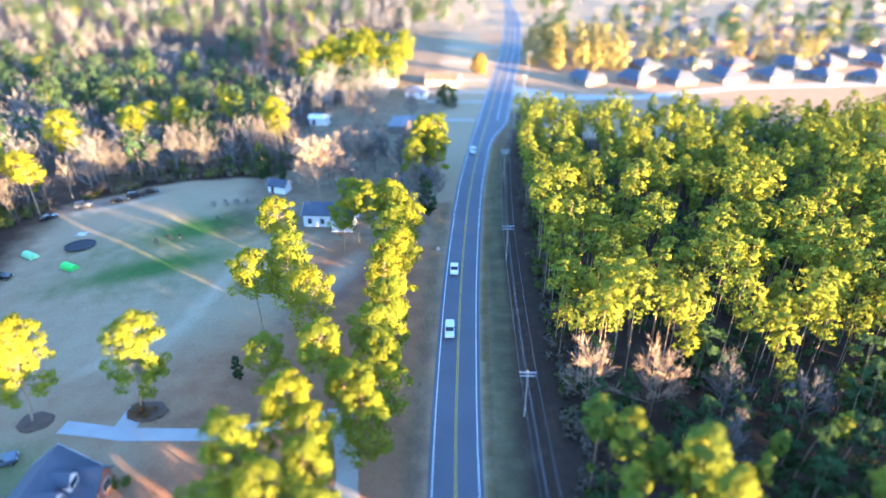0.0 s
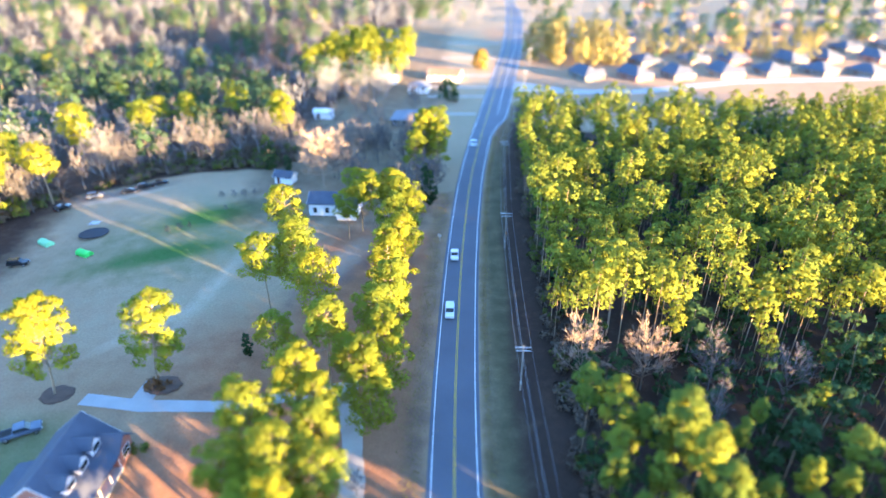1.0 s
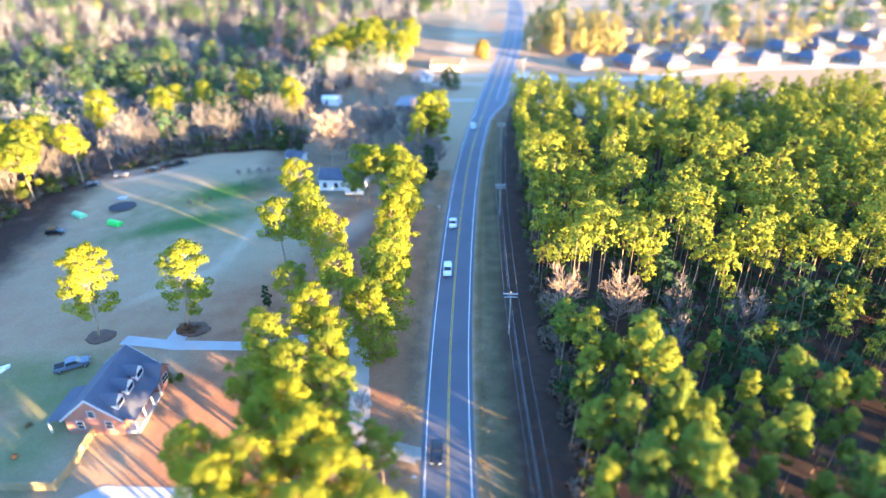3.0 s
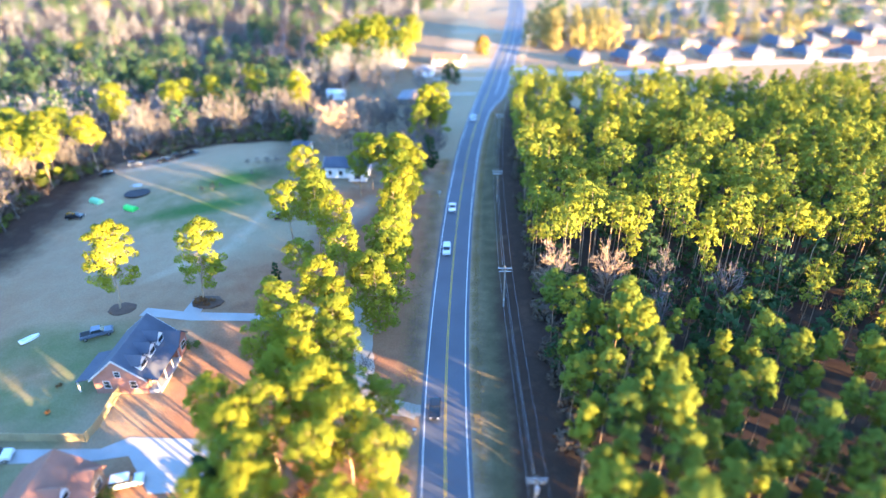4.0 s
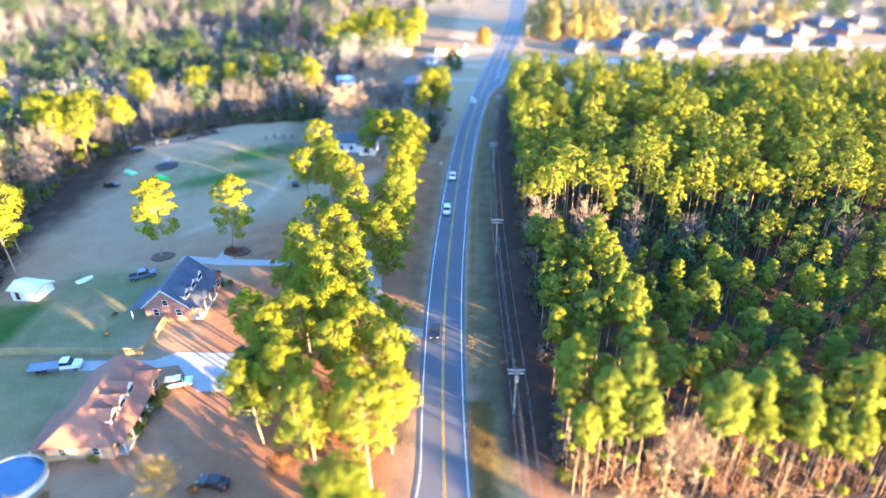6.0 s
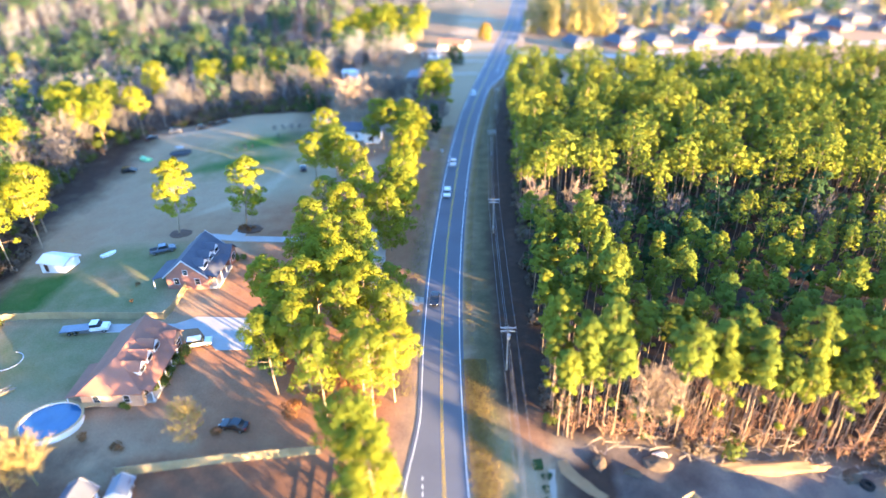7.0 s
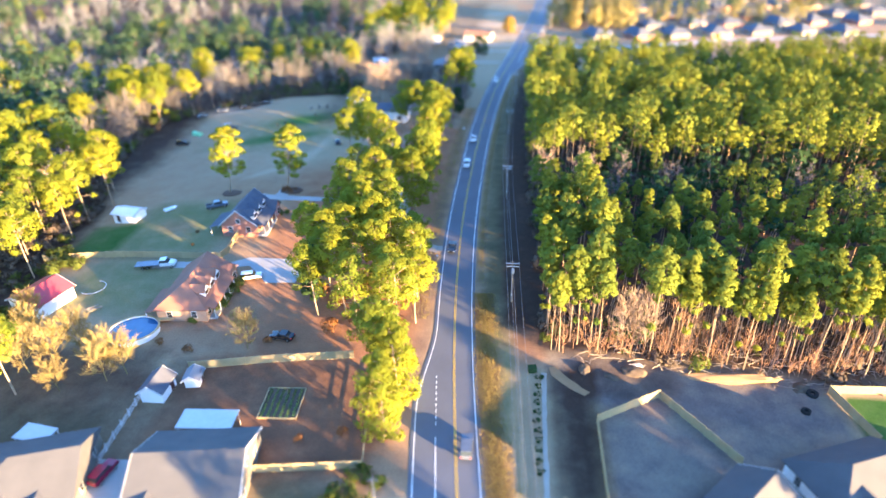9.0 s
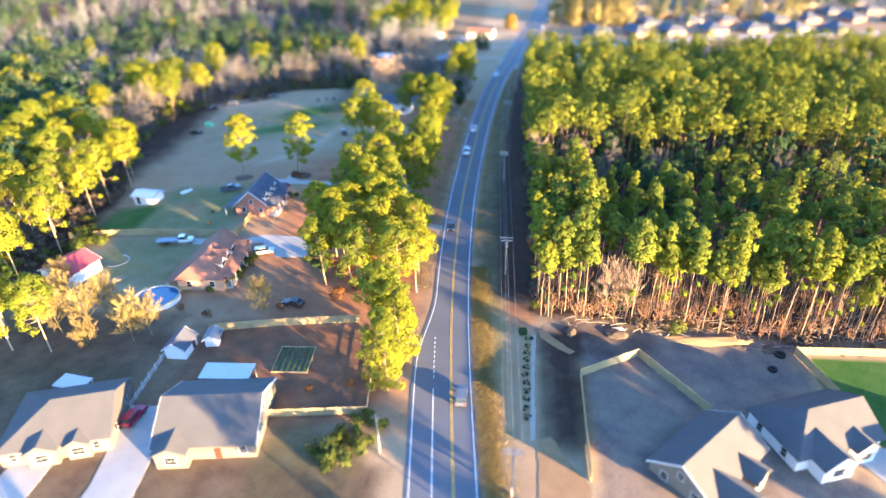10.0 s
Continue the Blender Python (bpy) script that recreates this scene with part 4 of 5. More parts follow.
for x, y, s in ((-46.6, 20.2, 0.9), (-46.4, 17.5, 0.85), (-46.8, 13.8, 0.9), (-47.3, 11.0, 1.1), (-48.5, 8.8, 1.1), (-50.5, 6.8, 0.8), (-47.0, 52.2, 0.8), (-92, 28, 1.6), (-96, 30, 1.8), (-89, 26, 1.3), (-94, 24, 1.7), (-87.3, 4.9, 1.6), (-90, 7, 1.7), (-123, 101, 2.2), (-121, 93, 1.8), (-127, 105, 2), (-124, 140, 2.2), (-121, 137, 1.9), (-127, 134, 2.2), (-10.5, -31.4, 1.3), (-13.1, -35, 1.6), (-8.2, -33.5, 1.3), (-7, -29, 1.1), (-9.5, -28, 1.0), (-11, -37, 1.5), (-53, -36.5, 0.7), (-51, -36.5, 0.7)):
    SHRUBS.put(R, x, y, s)
RUSSET = Kind([tree_of("shrub", (("leaves", bush_arrays(720, 2.0, 1.6, 7, 50, 0.25), RUST),), "small russet leafy shrub", "shrub", "russet shrubs")])
for x, y, s in ((-50.6, 65.0, 0.55), (-49.0, 64.9, 0.6), (-48.3, 66.4, 0.55), (-50.9, 67.2, 0.5), (-49.6, 66.0, 0.5), (-47.4, -2.9, 0.8), (-53.5, -1, 0.7), (-33, 1.0, 0.7), (-66, 41.5, 0.45), (-64.5, 35.5, 0.4), (-25.4, -32.8, 0.8), (-15, 12, 1.7), (-22, 5, 1.5), (-12.5, 3.5, 1.8), (-18, 20, 1.6), (-11, 25, 1.4), (-27, 18, 1.3), (-12, 13, 1.7), (-9.5, 6, 1.6), (-18, 8, 1.5), (-10, 16, 1.5), (-22, 14, 1.3), (-20, -22, 0.6), (-13.5, -20.5, 0.7), (-11, -19, 0.5)):
    RUSSET.put(R, x, y, s)
rw_, rc_ = pine_arrays(745, 9.0, 4.0, 0.1, 26, 90, 0.55)
tagged(tree_of("tree", (("trunk", rw_, BARK), ("crown", rc_, CEDAR)), "round dark evergreen tree beside a driveway", "tree"), "").matrix_basis = pose(-4.0, 246, 0)
tw, tc = pine_arrays(740, 9.5, 4.4, 0.1, 24, 90, 0.6)
tagged(tree_of("tree", (("trunk", tw, BARK), ("crown", tc, ORANGE)), "round tree in orange autumn leaf", "tree"), "").matrix_basis = pose(10.5, 306, 0)
DRYBUSH = Kind([tree_of("shrub", (("stems", bare_arrays(730, 2.4, 1.25, 16, 7, 4, 0.03), TWIG),), "low brown thicket of dry brush on the lawn", "shrub", "dry thickets")])
for x, y, s in ((-64, 146.5, 1.1), (-61, 147, 1), (-67, 145.5, 0.9), (-58.5, 148, 0.8), (-63, 137, 0.8), (-71, 125.5, 1.0), (-73.5, 124, 0.9), (-69, 127, 0.7), (-46, 120, 0.8), (-43, 122, 0.9), (-41, 118, 0.8)):
    DRYBUSH.put(R, x, y, s)
brush, sticks = [], []
rb = random.Random(31)
bl = [bush_arrays(750 + k, 2.0, 1.8, 5, 34, 0.34) for k in range(3)]
thin_stems = []
stem_lod = [bare_arrays(770 + k, 4.2, 0.75, 8, 4, 2, 0.028) for k in range(4)]
for _ in range(1200):
    f = rb.random()
    if f < 0.32:
        x, y = rb.uniform(20, 118), rb.uniform(1.0, 14)
        if rb.random() < 0.86:
            v, t = stem_lod[rb.randrange(4)]
            thin_stems.append((placed(v, x, y, rb.uniform(0.5, 1.4), rb.uniform(0, 6.3)), t))
            continue
    elif f < 0.44:
        y = rb.uniform(2, 200)
        x = wood_left(y) + rb.uniform(-0.5, 3)
    elif f < 0.5:
        x, y = rb.uniform(22, 110), rb.uniform(50, 74)
        v, t = stem_lod[rb.randrange(4)]
        thin_stems.append((placed(v, x, y, rb.uniform(0.5, 1.2), rb.uniform(0, 6.3)), t))
        continue
    else:
        k = rb.randrange(len(EDGE) - 1)
        t = rb.random()
        x, y = EDGE[k][0] + (EDGE[k + 1][0] - EDGE[k][0]) * t - rb.uniform(3.5, 20) * (k < 4), EDGE[k][1] + (EDGE[k + 1][1] - EDGE[k][1]) * t + rb.uniform(3.5, 20) * (k > 3)
    v, t = bl[rb.randrange(3)]
    (brush if rb.random() < (0.12 if f < 0.32 else 0.28) else far_scrub).append((placed(v, x, y, rb.uniform(0.6, 1.7), rb.uniform(0, 6.3)), t))
under = tagged(new("undergrowth"), "tangled green and dead undergrowth at the woods' edge", "undergrowth", kind="stuff")
soup("leaves", *joined(brush), BUSH, under)
soup("dead_stems", *joined(far_scrub), DEAD, under)
soup("stems", *joined(thin_stems), STEMS, under)
for _ in range(420):
    x, y = rb.uniform(24, 118), rb.uniform(-1.5, 9)
    a, d = rb.uniform(0, 6.3), rb.uniform(0.8, 4.5)
    z = float(gz(x, y)) + rb.uniform(0.05, 0.7)
    sticks.append(ring_tube([(x, y, z), (x + math.cos(a) * d * 0.5, y + math.sin(a) * d * 0.3, z + rb.uniform(0, 0.5)), (x + math.cos(a) * d, y + math.sin(a) * d * 0.6, z + rb.uniform(-0.1, 0.5))], [0.07, 0.06, 0.03], 3))
for _ in range(500):
    x, y = rb.uniform(20, 120), rb.uniform(2.2, 15)
    h = rb.uniform(4, 13)
    sticks.append(ring_tube([(x, y, float(gz(x, y)) - 0.2), (x + rb.uniform(-0.4, 0.4), y, float(gz(x, y)) + h / 2), (x + rb.uniform(-0.9, 0.9), y, float(gz(x, y)) + h)], [0.05, 0.035, 0.015], 3))
tagged(soup("slash", *joined(sticks), STICK), "cut branches and thin dead stems along the wood", "branches", kind="stuff")

# tall dry grass on the verges, where nobody mows
blades = []
rgx = np.random.default_rng(17)
for lo, hi, y0, y1, k in ((4.0, 7.6, -46, 20, 30000), (4.4, 6.0, 24, 200, 7000), (-8.5, -4.6, 10, 150, 9000)):
    y = rgx.uniform(y0, y1, k)
    x = road_x(y) + np.clip(rgx.normal((lo + hi) / 2, (hi - lo) / 3.2, k), min(lo, hi) - 0.3, hi + 4) - (left_of(y) - 3.35) * (hi < 0)
    a = rgx.uniform(0, 6.3, k)
    tall = rgx.uniform(0.15, 0.42, k)
    p = np.stack([x, y, gz(x, y) - 0.02], -1)
    s = np.stack([np.cos(a), np.sin(a), 0 * a], -1) * 0.045
    t = np.stack([rgx.normal(size=k) * 0.15, rgx.normal(size=k) * 0.15, tall], -1)
    blades.append((np.stack([p - s, p + s, p + t], 1).reshape(-1, 3), np.arange(3 * k).reshape(-1, 3)))
tagged(soup("dry_grass", *joined(blades), STRAW), "tall golden dry grass along the road's verge", "grass", kind="stuff")


# ---- houses ----
def window(parent, x, y, z, wide, high, face):
    """A framed window on a wall: face is the way it looks (+x, -x, +y, -y)."""
    bm, pane = B(), B()
    d = 0.06
    if face in "+x -x".split():
        s = 1 if face == "+x" else -1
        for y0, y1, z0, z1 in ((-wide / 2 - 0.1, wide / 2 + 0.1, high, high + 0.12), (-wide / 2 - 0.12, wide / 2 + 0.12, -0.12, 0), (-wide / 2 - 0.1, -wide / 2, 0, high), (wide / 2, wide / 2 + 0.1, 0, high), (-wide / 2, wide / 2, high / 2 - 0.03, high / 2 + 0.03)):
            box(bm, min(x, x + s * d), max(x, x + s * d), y + y0, y + y1, z + z0, z + z1)
        box(pane, min(x, x + s * 0.025), max(x, x + s * 0.025), y - wide / 2, y + wide / 2, z, z + high)
    else:
        s = 1 if face == "+y" else -1
        for x0, x1, z0, z1 in ((-wide / 2 - 0.1, wide / 2 + 0.1, high, high + 0.12), (-wide / 2 - 0.12, wide / 2 + 0.12, -0.12, 0), (-wide / 2 - 0.1, -wide / 2, 0, high), (wide / 2, wide / 2 + 0.1, 0, high), (-wide / 2, wide / 2, high / 2 - 0.03, high / 2 + 0.03)):
            box(bm, x + x0, x + x1, min(y, y + s * d), max(y, y + s * d), z + z0, z + z1)
        box(pane, x - wide / 2, x + wide / 2, min(y, y + s * 0.025), max(y, y + s * 0.025), z, z + high)
    w = part("window", bm, TRIM, parent)
    part("pane", pane, GLASS, w)
    return w


def gable_roof(w, l, eave, rise, over=0.4, thick=0.2, lo=None, hi=None):
    """A ridge along y over a body w wide."""
    bm = B()
    k = rise / (w / 2)
    a = w / 2 + over
    out = [(-a, eave - k * over), (0, eave + rise), (a, eave - k * over), (a, eave - k * over + thick), (0, eave + rise + thick * 1.15), (-a, eave - k * over + thick)]
    prism(bm, out, "y", -l / 2 - over if lo is None else lo, l / 2 + over if hi is None else hi)
    return bm


def hip_roof(w, l, eave, rise, over=0.45, near=True, far=True, thick=0.18):
    """A ridge along y with sloping ends."""
    bm = B()
    a, b, zt = w / 2 + over, l / 2 + over, eave + rise
    y0, y1 = (-b + a if near else -b), (b - a if far else b)
    low = [bm.verts.new(p) for p in ((-a, -b, eave - 0.15), (a, -b, eave - 0.15), (a, b, eave - 0.15), (-a, b, eave - 0.15))]
    lip = [bm.verts.new(p) for p in ((-a, -b, eave - 0.15 + thick), (a, -b, eave - 0.15 + thick), (a, b, eave - 0.15 + thick), (-a, b, eave - 0.15 + thick))]
    r0, r1 = bm.verts.new((0, y0, zt)), bm.verts.new((0, y1, zt))
    f = [bm.faces.new(low[::-1])] + [bm.faces.new((low[i], low[(i + 1) % 4], lip[(i + 1) % 4], lip[i])) for i in range(4)]
    f += [bm.faces.new((lip[0], lip[1], r0)), bm.faces.new((lip[1], lip[2], r1, r0)), bm.faces.new((lip[2], lip[3], r1)), bm.faces.new((lip[3], lip[0], r0, r1))]
    bmesh.ops.recalc_face_normals(bm, faces=f)
    return bm


def dormer(parent, x, y, z, wide, deep, wall_m, roof_m):
    """A small gabled dormer that looks to +x from a roof's slope."""
    bm = B()
    prism(bm, [(y - wide / 2, z), (y + wide / 2, z), (y + wide / 2, z + 1.3), (y, z + 1.3 + wide * 0.45), (y - wide / 2, z + 1.3)], "x", x - deep, x)
    d = part("dormer", bm, wall_m, parent)
    bm = B()
    h = wide / 2 + 0.25
    k = 0.9
    prism(bm, [(y - h, z + 1.3 - k * 0.25), (y, z + 1.3 + wide * 0.45 + 0.03), (y + h, z + 1.3 - k * 0.25), (y + h, z + 1.45 - k * 0.25), (y, z + 1.55 + wide * 0.45), (y - h, z + 1.45 - k * 0.25)], "x", x - deep, x + 0.12)
    part("dormer_roof", bm, roof_m, d)
    bm = B()
    box(bm, x, x + 0.06, y - wide / 2 + 0.12, y + wide / 2 - 0.12, z + 0.25, z + 1.25)
    part("dormer_frame", bm, TRIM, d)
    bm = B()
    box(bm, x + 0.05, x + 0.085, y - wide / 2 + 0.28, y + wide / 2 - 0.28, z + 0.35, z + 1.15)
    part("dormer_pane", bm, GLASS, d)


def house(name, x, y, turn, w, l, eave, rise, wall_m, roof_m, label, shape="gable", dormers=(), wings=(), chimney=None, porch=None, lean=None, category="house", rows=True, door="+x", group=""):
    """A house on the ground: body, roof, windows, door; wings: (y, half width, front x, back x) of each cross gable."""
    e = tagged(base(name, x, y, turn), label, category, group)
    bm = B()
    if shape == "gable":
        prism(bm, [(-w / 2, -0.8), (w / 2, -0.8), (w / 2, eave), (0, eave + rise), (-w / 2, eave)], "y", -l / 2, l / 2)
    else:
        box(bm, -w / 2, w / 2, -l / 2, l / 2, -0.8, eave)
    part("wall", bm, wall_m, e)
    bm = gable_roof(w, l, eave, rise) if shape == "gable" else hip_roof(w, l, eave, rise, near=True, far=shape == "hip")
    roof = part("roof", bm, roof_m, e)
    if shape == "gable":
        for s in (-1, 1):
            yy = s * (l / 2 + 0.42)
            k = rise / (w / 2)
            for q in (-1, 1):
                bm = B()
                prism(bm, [(q * (w / 2 + 0.42), eave - k * 0.42 - 0.12), (q * (w / 2 + 0.42), eave - k * 0.42 + 0.22), (0, eave + rise + 0.25), (0, eave + rise - 0.1)], "y", yy - 0.04, yy + 0.04)
                part("bargeboard", bm, TRIM, roof)
    for wy, half, front, back in wings:
        bm = B()
        r2 = rise * half / (w / 2) * 1.05
        prism(bm, [(wy - half, -0.8), (wy + half, -0.8), (wy + half, eave), (wy, eave + r2), (wy - half, eave)], "x", back, front)
        wp = part("wing", bm, wall_m, e)
        bm = B()
        a, k = half + 0.35, r2 / half
        prism(bm, [(wy - a, eave - k * 0.35), (wy, eave + r2), (wy + a, eave - k * 0.35), (wy + a, eave - k * 0.35 + 0.2), (wy, eave + r2 + 0.24), (wy - a, eave - k * 0.35 + 0.2)], "x", back - 0.3, front + 0.35)
        part("wing_roof", bm, roof_m, wp)
        window(e, front, wy, 0.9, 1.8, 1.4, "+x")
    for dy in dormers:
        zz = eave + rise * 0.3
        dormer(e, w / 2 - (zz - eave) / rise * w / 2 + 0.6, dy, zz - 0.3, 2.2, 3.2, WHITE, roof_m)
    if chimney:
        cx, cy, ch = chimney
        bm = B()
        box(bm, cx - 0.45, cx + 0.45, cy - 0.6, cy + 0.6, 0 if abs(cx) > w / 2 else eave, ch, 0.03)
        box(bm, cx - 0.52, cx + 0.52, cy - 0.67, cy + 0.67, ch - 0.35, ch - 0.1)
        part("chimney", bm, BRICK, roof)
    if porch:
        y0, y1, deep, zt = porch
        bm = B()
        prism(bm, [(w / 2 - 0.2, zt + 0.75), (w / 2 + deep + 0.3, zt), (w / 2 + deep + 0.3, zt + 0.15), (w / 2 - 0.2, zt + 0.92)], "y", y0 - 0.2, y1 + 0.2)
        pr = part("porch_roof", bm, roof_m, e)
        bm = B()
        box(bm, w / 2, w / 2 + deep + 0.2, y0, y1, -0.3, 0.35)
        part("porch_floor", bm, CONCRETE, e)
        k = max(2, int((y1 - y0) / 2.6) + 1)
        for i in range(k):
            bm = B()
            cy = y0 + 0.15 + (y1 - y0 - 0.3) * i / (k - 1)
            tube(bm, (w / 2 + deep, cy, 0.35), (w / 2 + deep, cy, zt + 0.1), 0.14, 0.12, 8)
            box(bm, w / 2 + deep - 0.2, w / 2 + deep + 0.2, cy - 0.2, cy + 0.2, 0.35, 0.5)
            part("porch_post", bm, TRIM, e)
    if lean:
        y0, y1, deep, zt, lm = lean
        bm = B()
        prism(bm, [(-w / 2 - 0.42, eave - 0.25), (-w / 2 - deep, zt), (-w / 2 - deep, zt - 0.15), (-w / 2 - 0.42, eave - 0.4)], "y", y0, y1)
        part("back_porch_roof", bm, lm, e)
        for cy in (y0 + 0.2, (y0 + y1) / 2, y1 - 0.2):
            bm = B()
            box(bm, -w / 2 - deep + 0.1, -w / 2 - deep + 0.28, cy - 0.09, cy + 0.09, -0.5, zt - 0.1)
            part("porch_post", bm, TRIM, e)
    if rows:
        for face, xx in (("+x", w / 2), ("-x", -w / 2)):
            k = max(2, int(l / 3.2))
            for i in range(k):
                yy = -l / 2 + l * (i + 0.5) / k
                if not (face == "+x" and any(abs(yy - g[0]) < g[1] + 0.6 for g in wings)) and not (i == k // 2 and face == door):
                    window(e, xx, yy, 0.9, 1.0, 1.4, face)
        for face, yy in (("-y", -l / 2), ("+y", l / 2)):
            for xx in (-w / 4, w / 4):
                window(e, xx, yy, 0.9, 1.0, 1.4, face)
            if shape == "gable" and rise > 2.4:
                window(e, 0, yy, eave + 0.25, 0.9, 1.1, face)
    bm = B()
    k = max(2, int(l / 3.2))
    yy = -l / 2 + l * (k // 2 + 0.5) / k
    s = 1 if door == "+x" else -1
    box(bm, min(s * w / 2, s * (w / 2 + 0.05)), max(s * w / 2, s * (w / 2 + 0.05)), yy - 0.5, yy + 0.5, 0.1, 2.15)
    part("door", bm, DOORPAINT, e)
    return e


house("brick_house", -54.2, 46.5, 1.0, 9.0, 12.6, 3.0, 3.8, BRICK, SLATE, "one-and-a-half-storey brick house, dark blue-grey shingle roof, three white dormers", dormers=(-4.3, -1.0, 2.3), wings=((4.4, 1.8, 6.3, -1.0),), porch=(-6.2, 2.4, 1.8, 2.6), lean=(-6.2, 1.5, 3.2, 2.0, SLATE))
house("brick_house", -53.1, 14.4, 4.0, 10.0, 16.4, 2.9, 3.6, BRICK_TAN, BROWN, "brick house with brown hipped shingle roof and three white dormers", shape="half", dormers=(-4.0, -1.0, 2.0), wings=((6.2, 2.0, 5.8, -2.0),), porch=(-7.5, 4.0, 1.4, 2.5), lean=(-8.4, 0, 2.4, 2.3, BROWN))
house("ranch_house", -32.0, -30.9, -82, 14.0, 15.0, 2.9, 3.3, CREAM, TANROOF, "single-storey cream house with weathered tan shingle roof", wings=((-4.6, 2.3, 8.6, 0.0),))
house("ranch_house", -55.8, -33.6, -72, 13.0, 15.5, 2.9, 3.4, CREAM, TANROOF, "single-storey house with a tan roof and front gables", shape="half", wings=((-1.5, 2.1, 7.6, 0.0), (3.4, 1.6, 7.2, 0.0)))
house("new_house", 43.0, -31.8, -45, 9.6, 14.5, 2.8, 3.0, CREAM, TANROOF, "new cream house with pale tan shingle roof and gables", wings=((-3.4, 2.4, 8.6, 0.0), (2.2, 1.8, 7.0, 0.0)))
house("new_house", 61.6, -22.6, -69, 10.5, 15.0, 3.0, 3.5, WHITE, TANROOF, "new white house with pale tan shingle roof and gables", shape="half", wings=((-2.6, 2.7, 8.0, 0.0), (3.6, 1.9, 6.6, 0.0)))
# Out of view: inferred from the green yard, sited to shade the bare one.
house("new_house", 92.0, -33.5, -72, 10.5, 15.0, 3.0, 3.6, WHITE, TANROOF, "unseen new white house, inferred from its fenced green yard", wings=((-2.6, 2.7, 8.0, 0.0),))
house("farmhouse", -33.0, 138.0, -92.0, 7.0, 13.0, 3.5, 1.9, WHITE, SLATE, "white clapboard house with dark shingle roof among pines", wings=((4.0, 2.6, 6.0, -1),))
house("shed", -51.8, 157.5, 75.0, 3.8, 5.4, 2.3, 1.2, WHITE, SLATE, "small white shed with dark roof at the wood's edge", rows=False, category="shed", door="-x")
house("garage", -89.2, 50.4, 80.0, 4.6, 6.6, 2.4, 0.8, WHITE, TINROOF, "white metal garage with pale roof", rows=False, category="garage", door="-x")
house("barn", -85.4, 10.4, -16.0, 8.4, 8.4, 3.3, 1.6, WHITE, REDROOF, "white metal barn with a bright red roof", rows=False, category="barn", door="-x")
house("shed", -47.0, -13.8, 0.0, 3.8, 4.6, 2.3, 1.3, WHITE, SLATE, "white garden shed with blue-grey gable roof", rows=False, category="shed")
house("shed", -42.1, -10.8, 8.0, 2.4, 2.6, 1.8, 0.8, WHITE, GREYROOF, "small white garden shed beside a larger one", rows=False, category="shed")
house("ranch_house", -17.0, 216.0, 84.0, 11.0, 16.0, 2.7, 2.4, CREAM, GREYROOF, "house with a broad grey hipped roof beside the road", shape="hip", door="-x")
house("ranch_house", -7.0, 284.0, 80.0, 8.5, 15.0, 2.7, 2.1, WHITE, BROWN, "white house with a red-brown roof", door="-x")
house("ranch_house", -18.0, 262.0, 85.0, 7.0, 9.0, 2.6, 2.0, WHITE, GREYROOF, "small white house with a grey roof", shape="hip", door="-x")
house("shed", -53.0, 222.0, 85.0, 4.0, 7.0, 2.6, 0.8, WHITE, TINROOF, "white camper-like shed by the wood", rows=False, category="shed", door="-x")
house("shed", -33.0, 277.0, 70.0, 4.0, 6.5, 2.6, 0.9, WHITE, TINROOF, "far white shed beneath trees", rows=False, category="shed", door="-x")
rh = random.Random(77)
for row_y, x0, x1, step in ((289, 60, 205, 23), (316, 96, 260, 25), (345, 110, 320, 27), (380, 100, 380, 30), (420, 120, 420, 33), (470, 130, 480, 36), (530, 150, 520, 40)):
    xx = x0
    while xx < x1:
        house("estate_house", xx + rh.uniform(-2, 2), row_y + rh.uniform(-3, 3) + (xx - 60) * 0.06, rh.choice((12, 25, 18, 30)), rh.uniform(10.5, 12.5), rh.uniform(11.5, 14), 2.6, rh.uniform(3.0, 3.6), rh.choice((CREAM, CREAM, BRICK_TAN, BRICK)), SLATE,
              "estate house with shingle roof on a small plot", shape=rh.choice(("half", "hip", "hip")), wings=((rh.choice((-2.6, 2.4)), 2.2, 7.4, 0.0),), rows=row_y < 320, group="houses of the estate", door="-x")
        xx += step

# ---- patio cover, pool, garden, fences ----
e = tagged(base("patio_cover", -34.3, -21.6, 3), "flat white patio cover on posts", "patio cover")
bm = B()
box(bm, -4.4, 4.4, -2.0, 2.0, 2.75, 2.95, 0.02)
part("roof", bm, TRIM, e)
for sx in (-4.1, 0, 4.1):
    for sy in (-1.8, 1.8):
        bm = B()
        box(bm, sx - 0.06, sx + 0.06, sy - 0.06, sy + 0.06, 0, 2.76)
        part("post", bm, TRIM, e)
e = tagged(base("patio_cover", -59.5, -26.6, -8), "small white patio cover on posts", "patio cover")
bm = B()
box(bm, -2.8, 2.8, -1.6, 1.6, 2.9, 3.1, 0.02)
part("roof", bm, TRIM, e)
for sx in (-2.6, 2.6):
    for sy in (-1.4, 1.4):
        bm = B()
        box(bm, sx - 0.06, sx + 0.06, sy - 0.06, sy + 0.06, 0, 2.91)
        part("post", bm, TRIM, e)

e = tagged(base("swimming_pool", -60.3, 1.7, 12), "oval above-ground pool with white wall and timber rim", "pool")
k = 40
oval = [(4.5 * math.cos(2 * math.pi * i / k), 4.0 * math.sin(2 * math.pi * i / k)) for i in range(k)]
bm = B()
prism(bm, oval, "z", -0.5, 1.0)
part("water", bm, WATER, e)


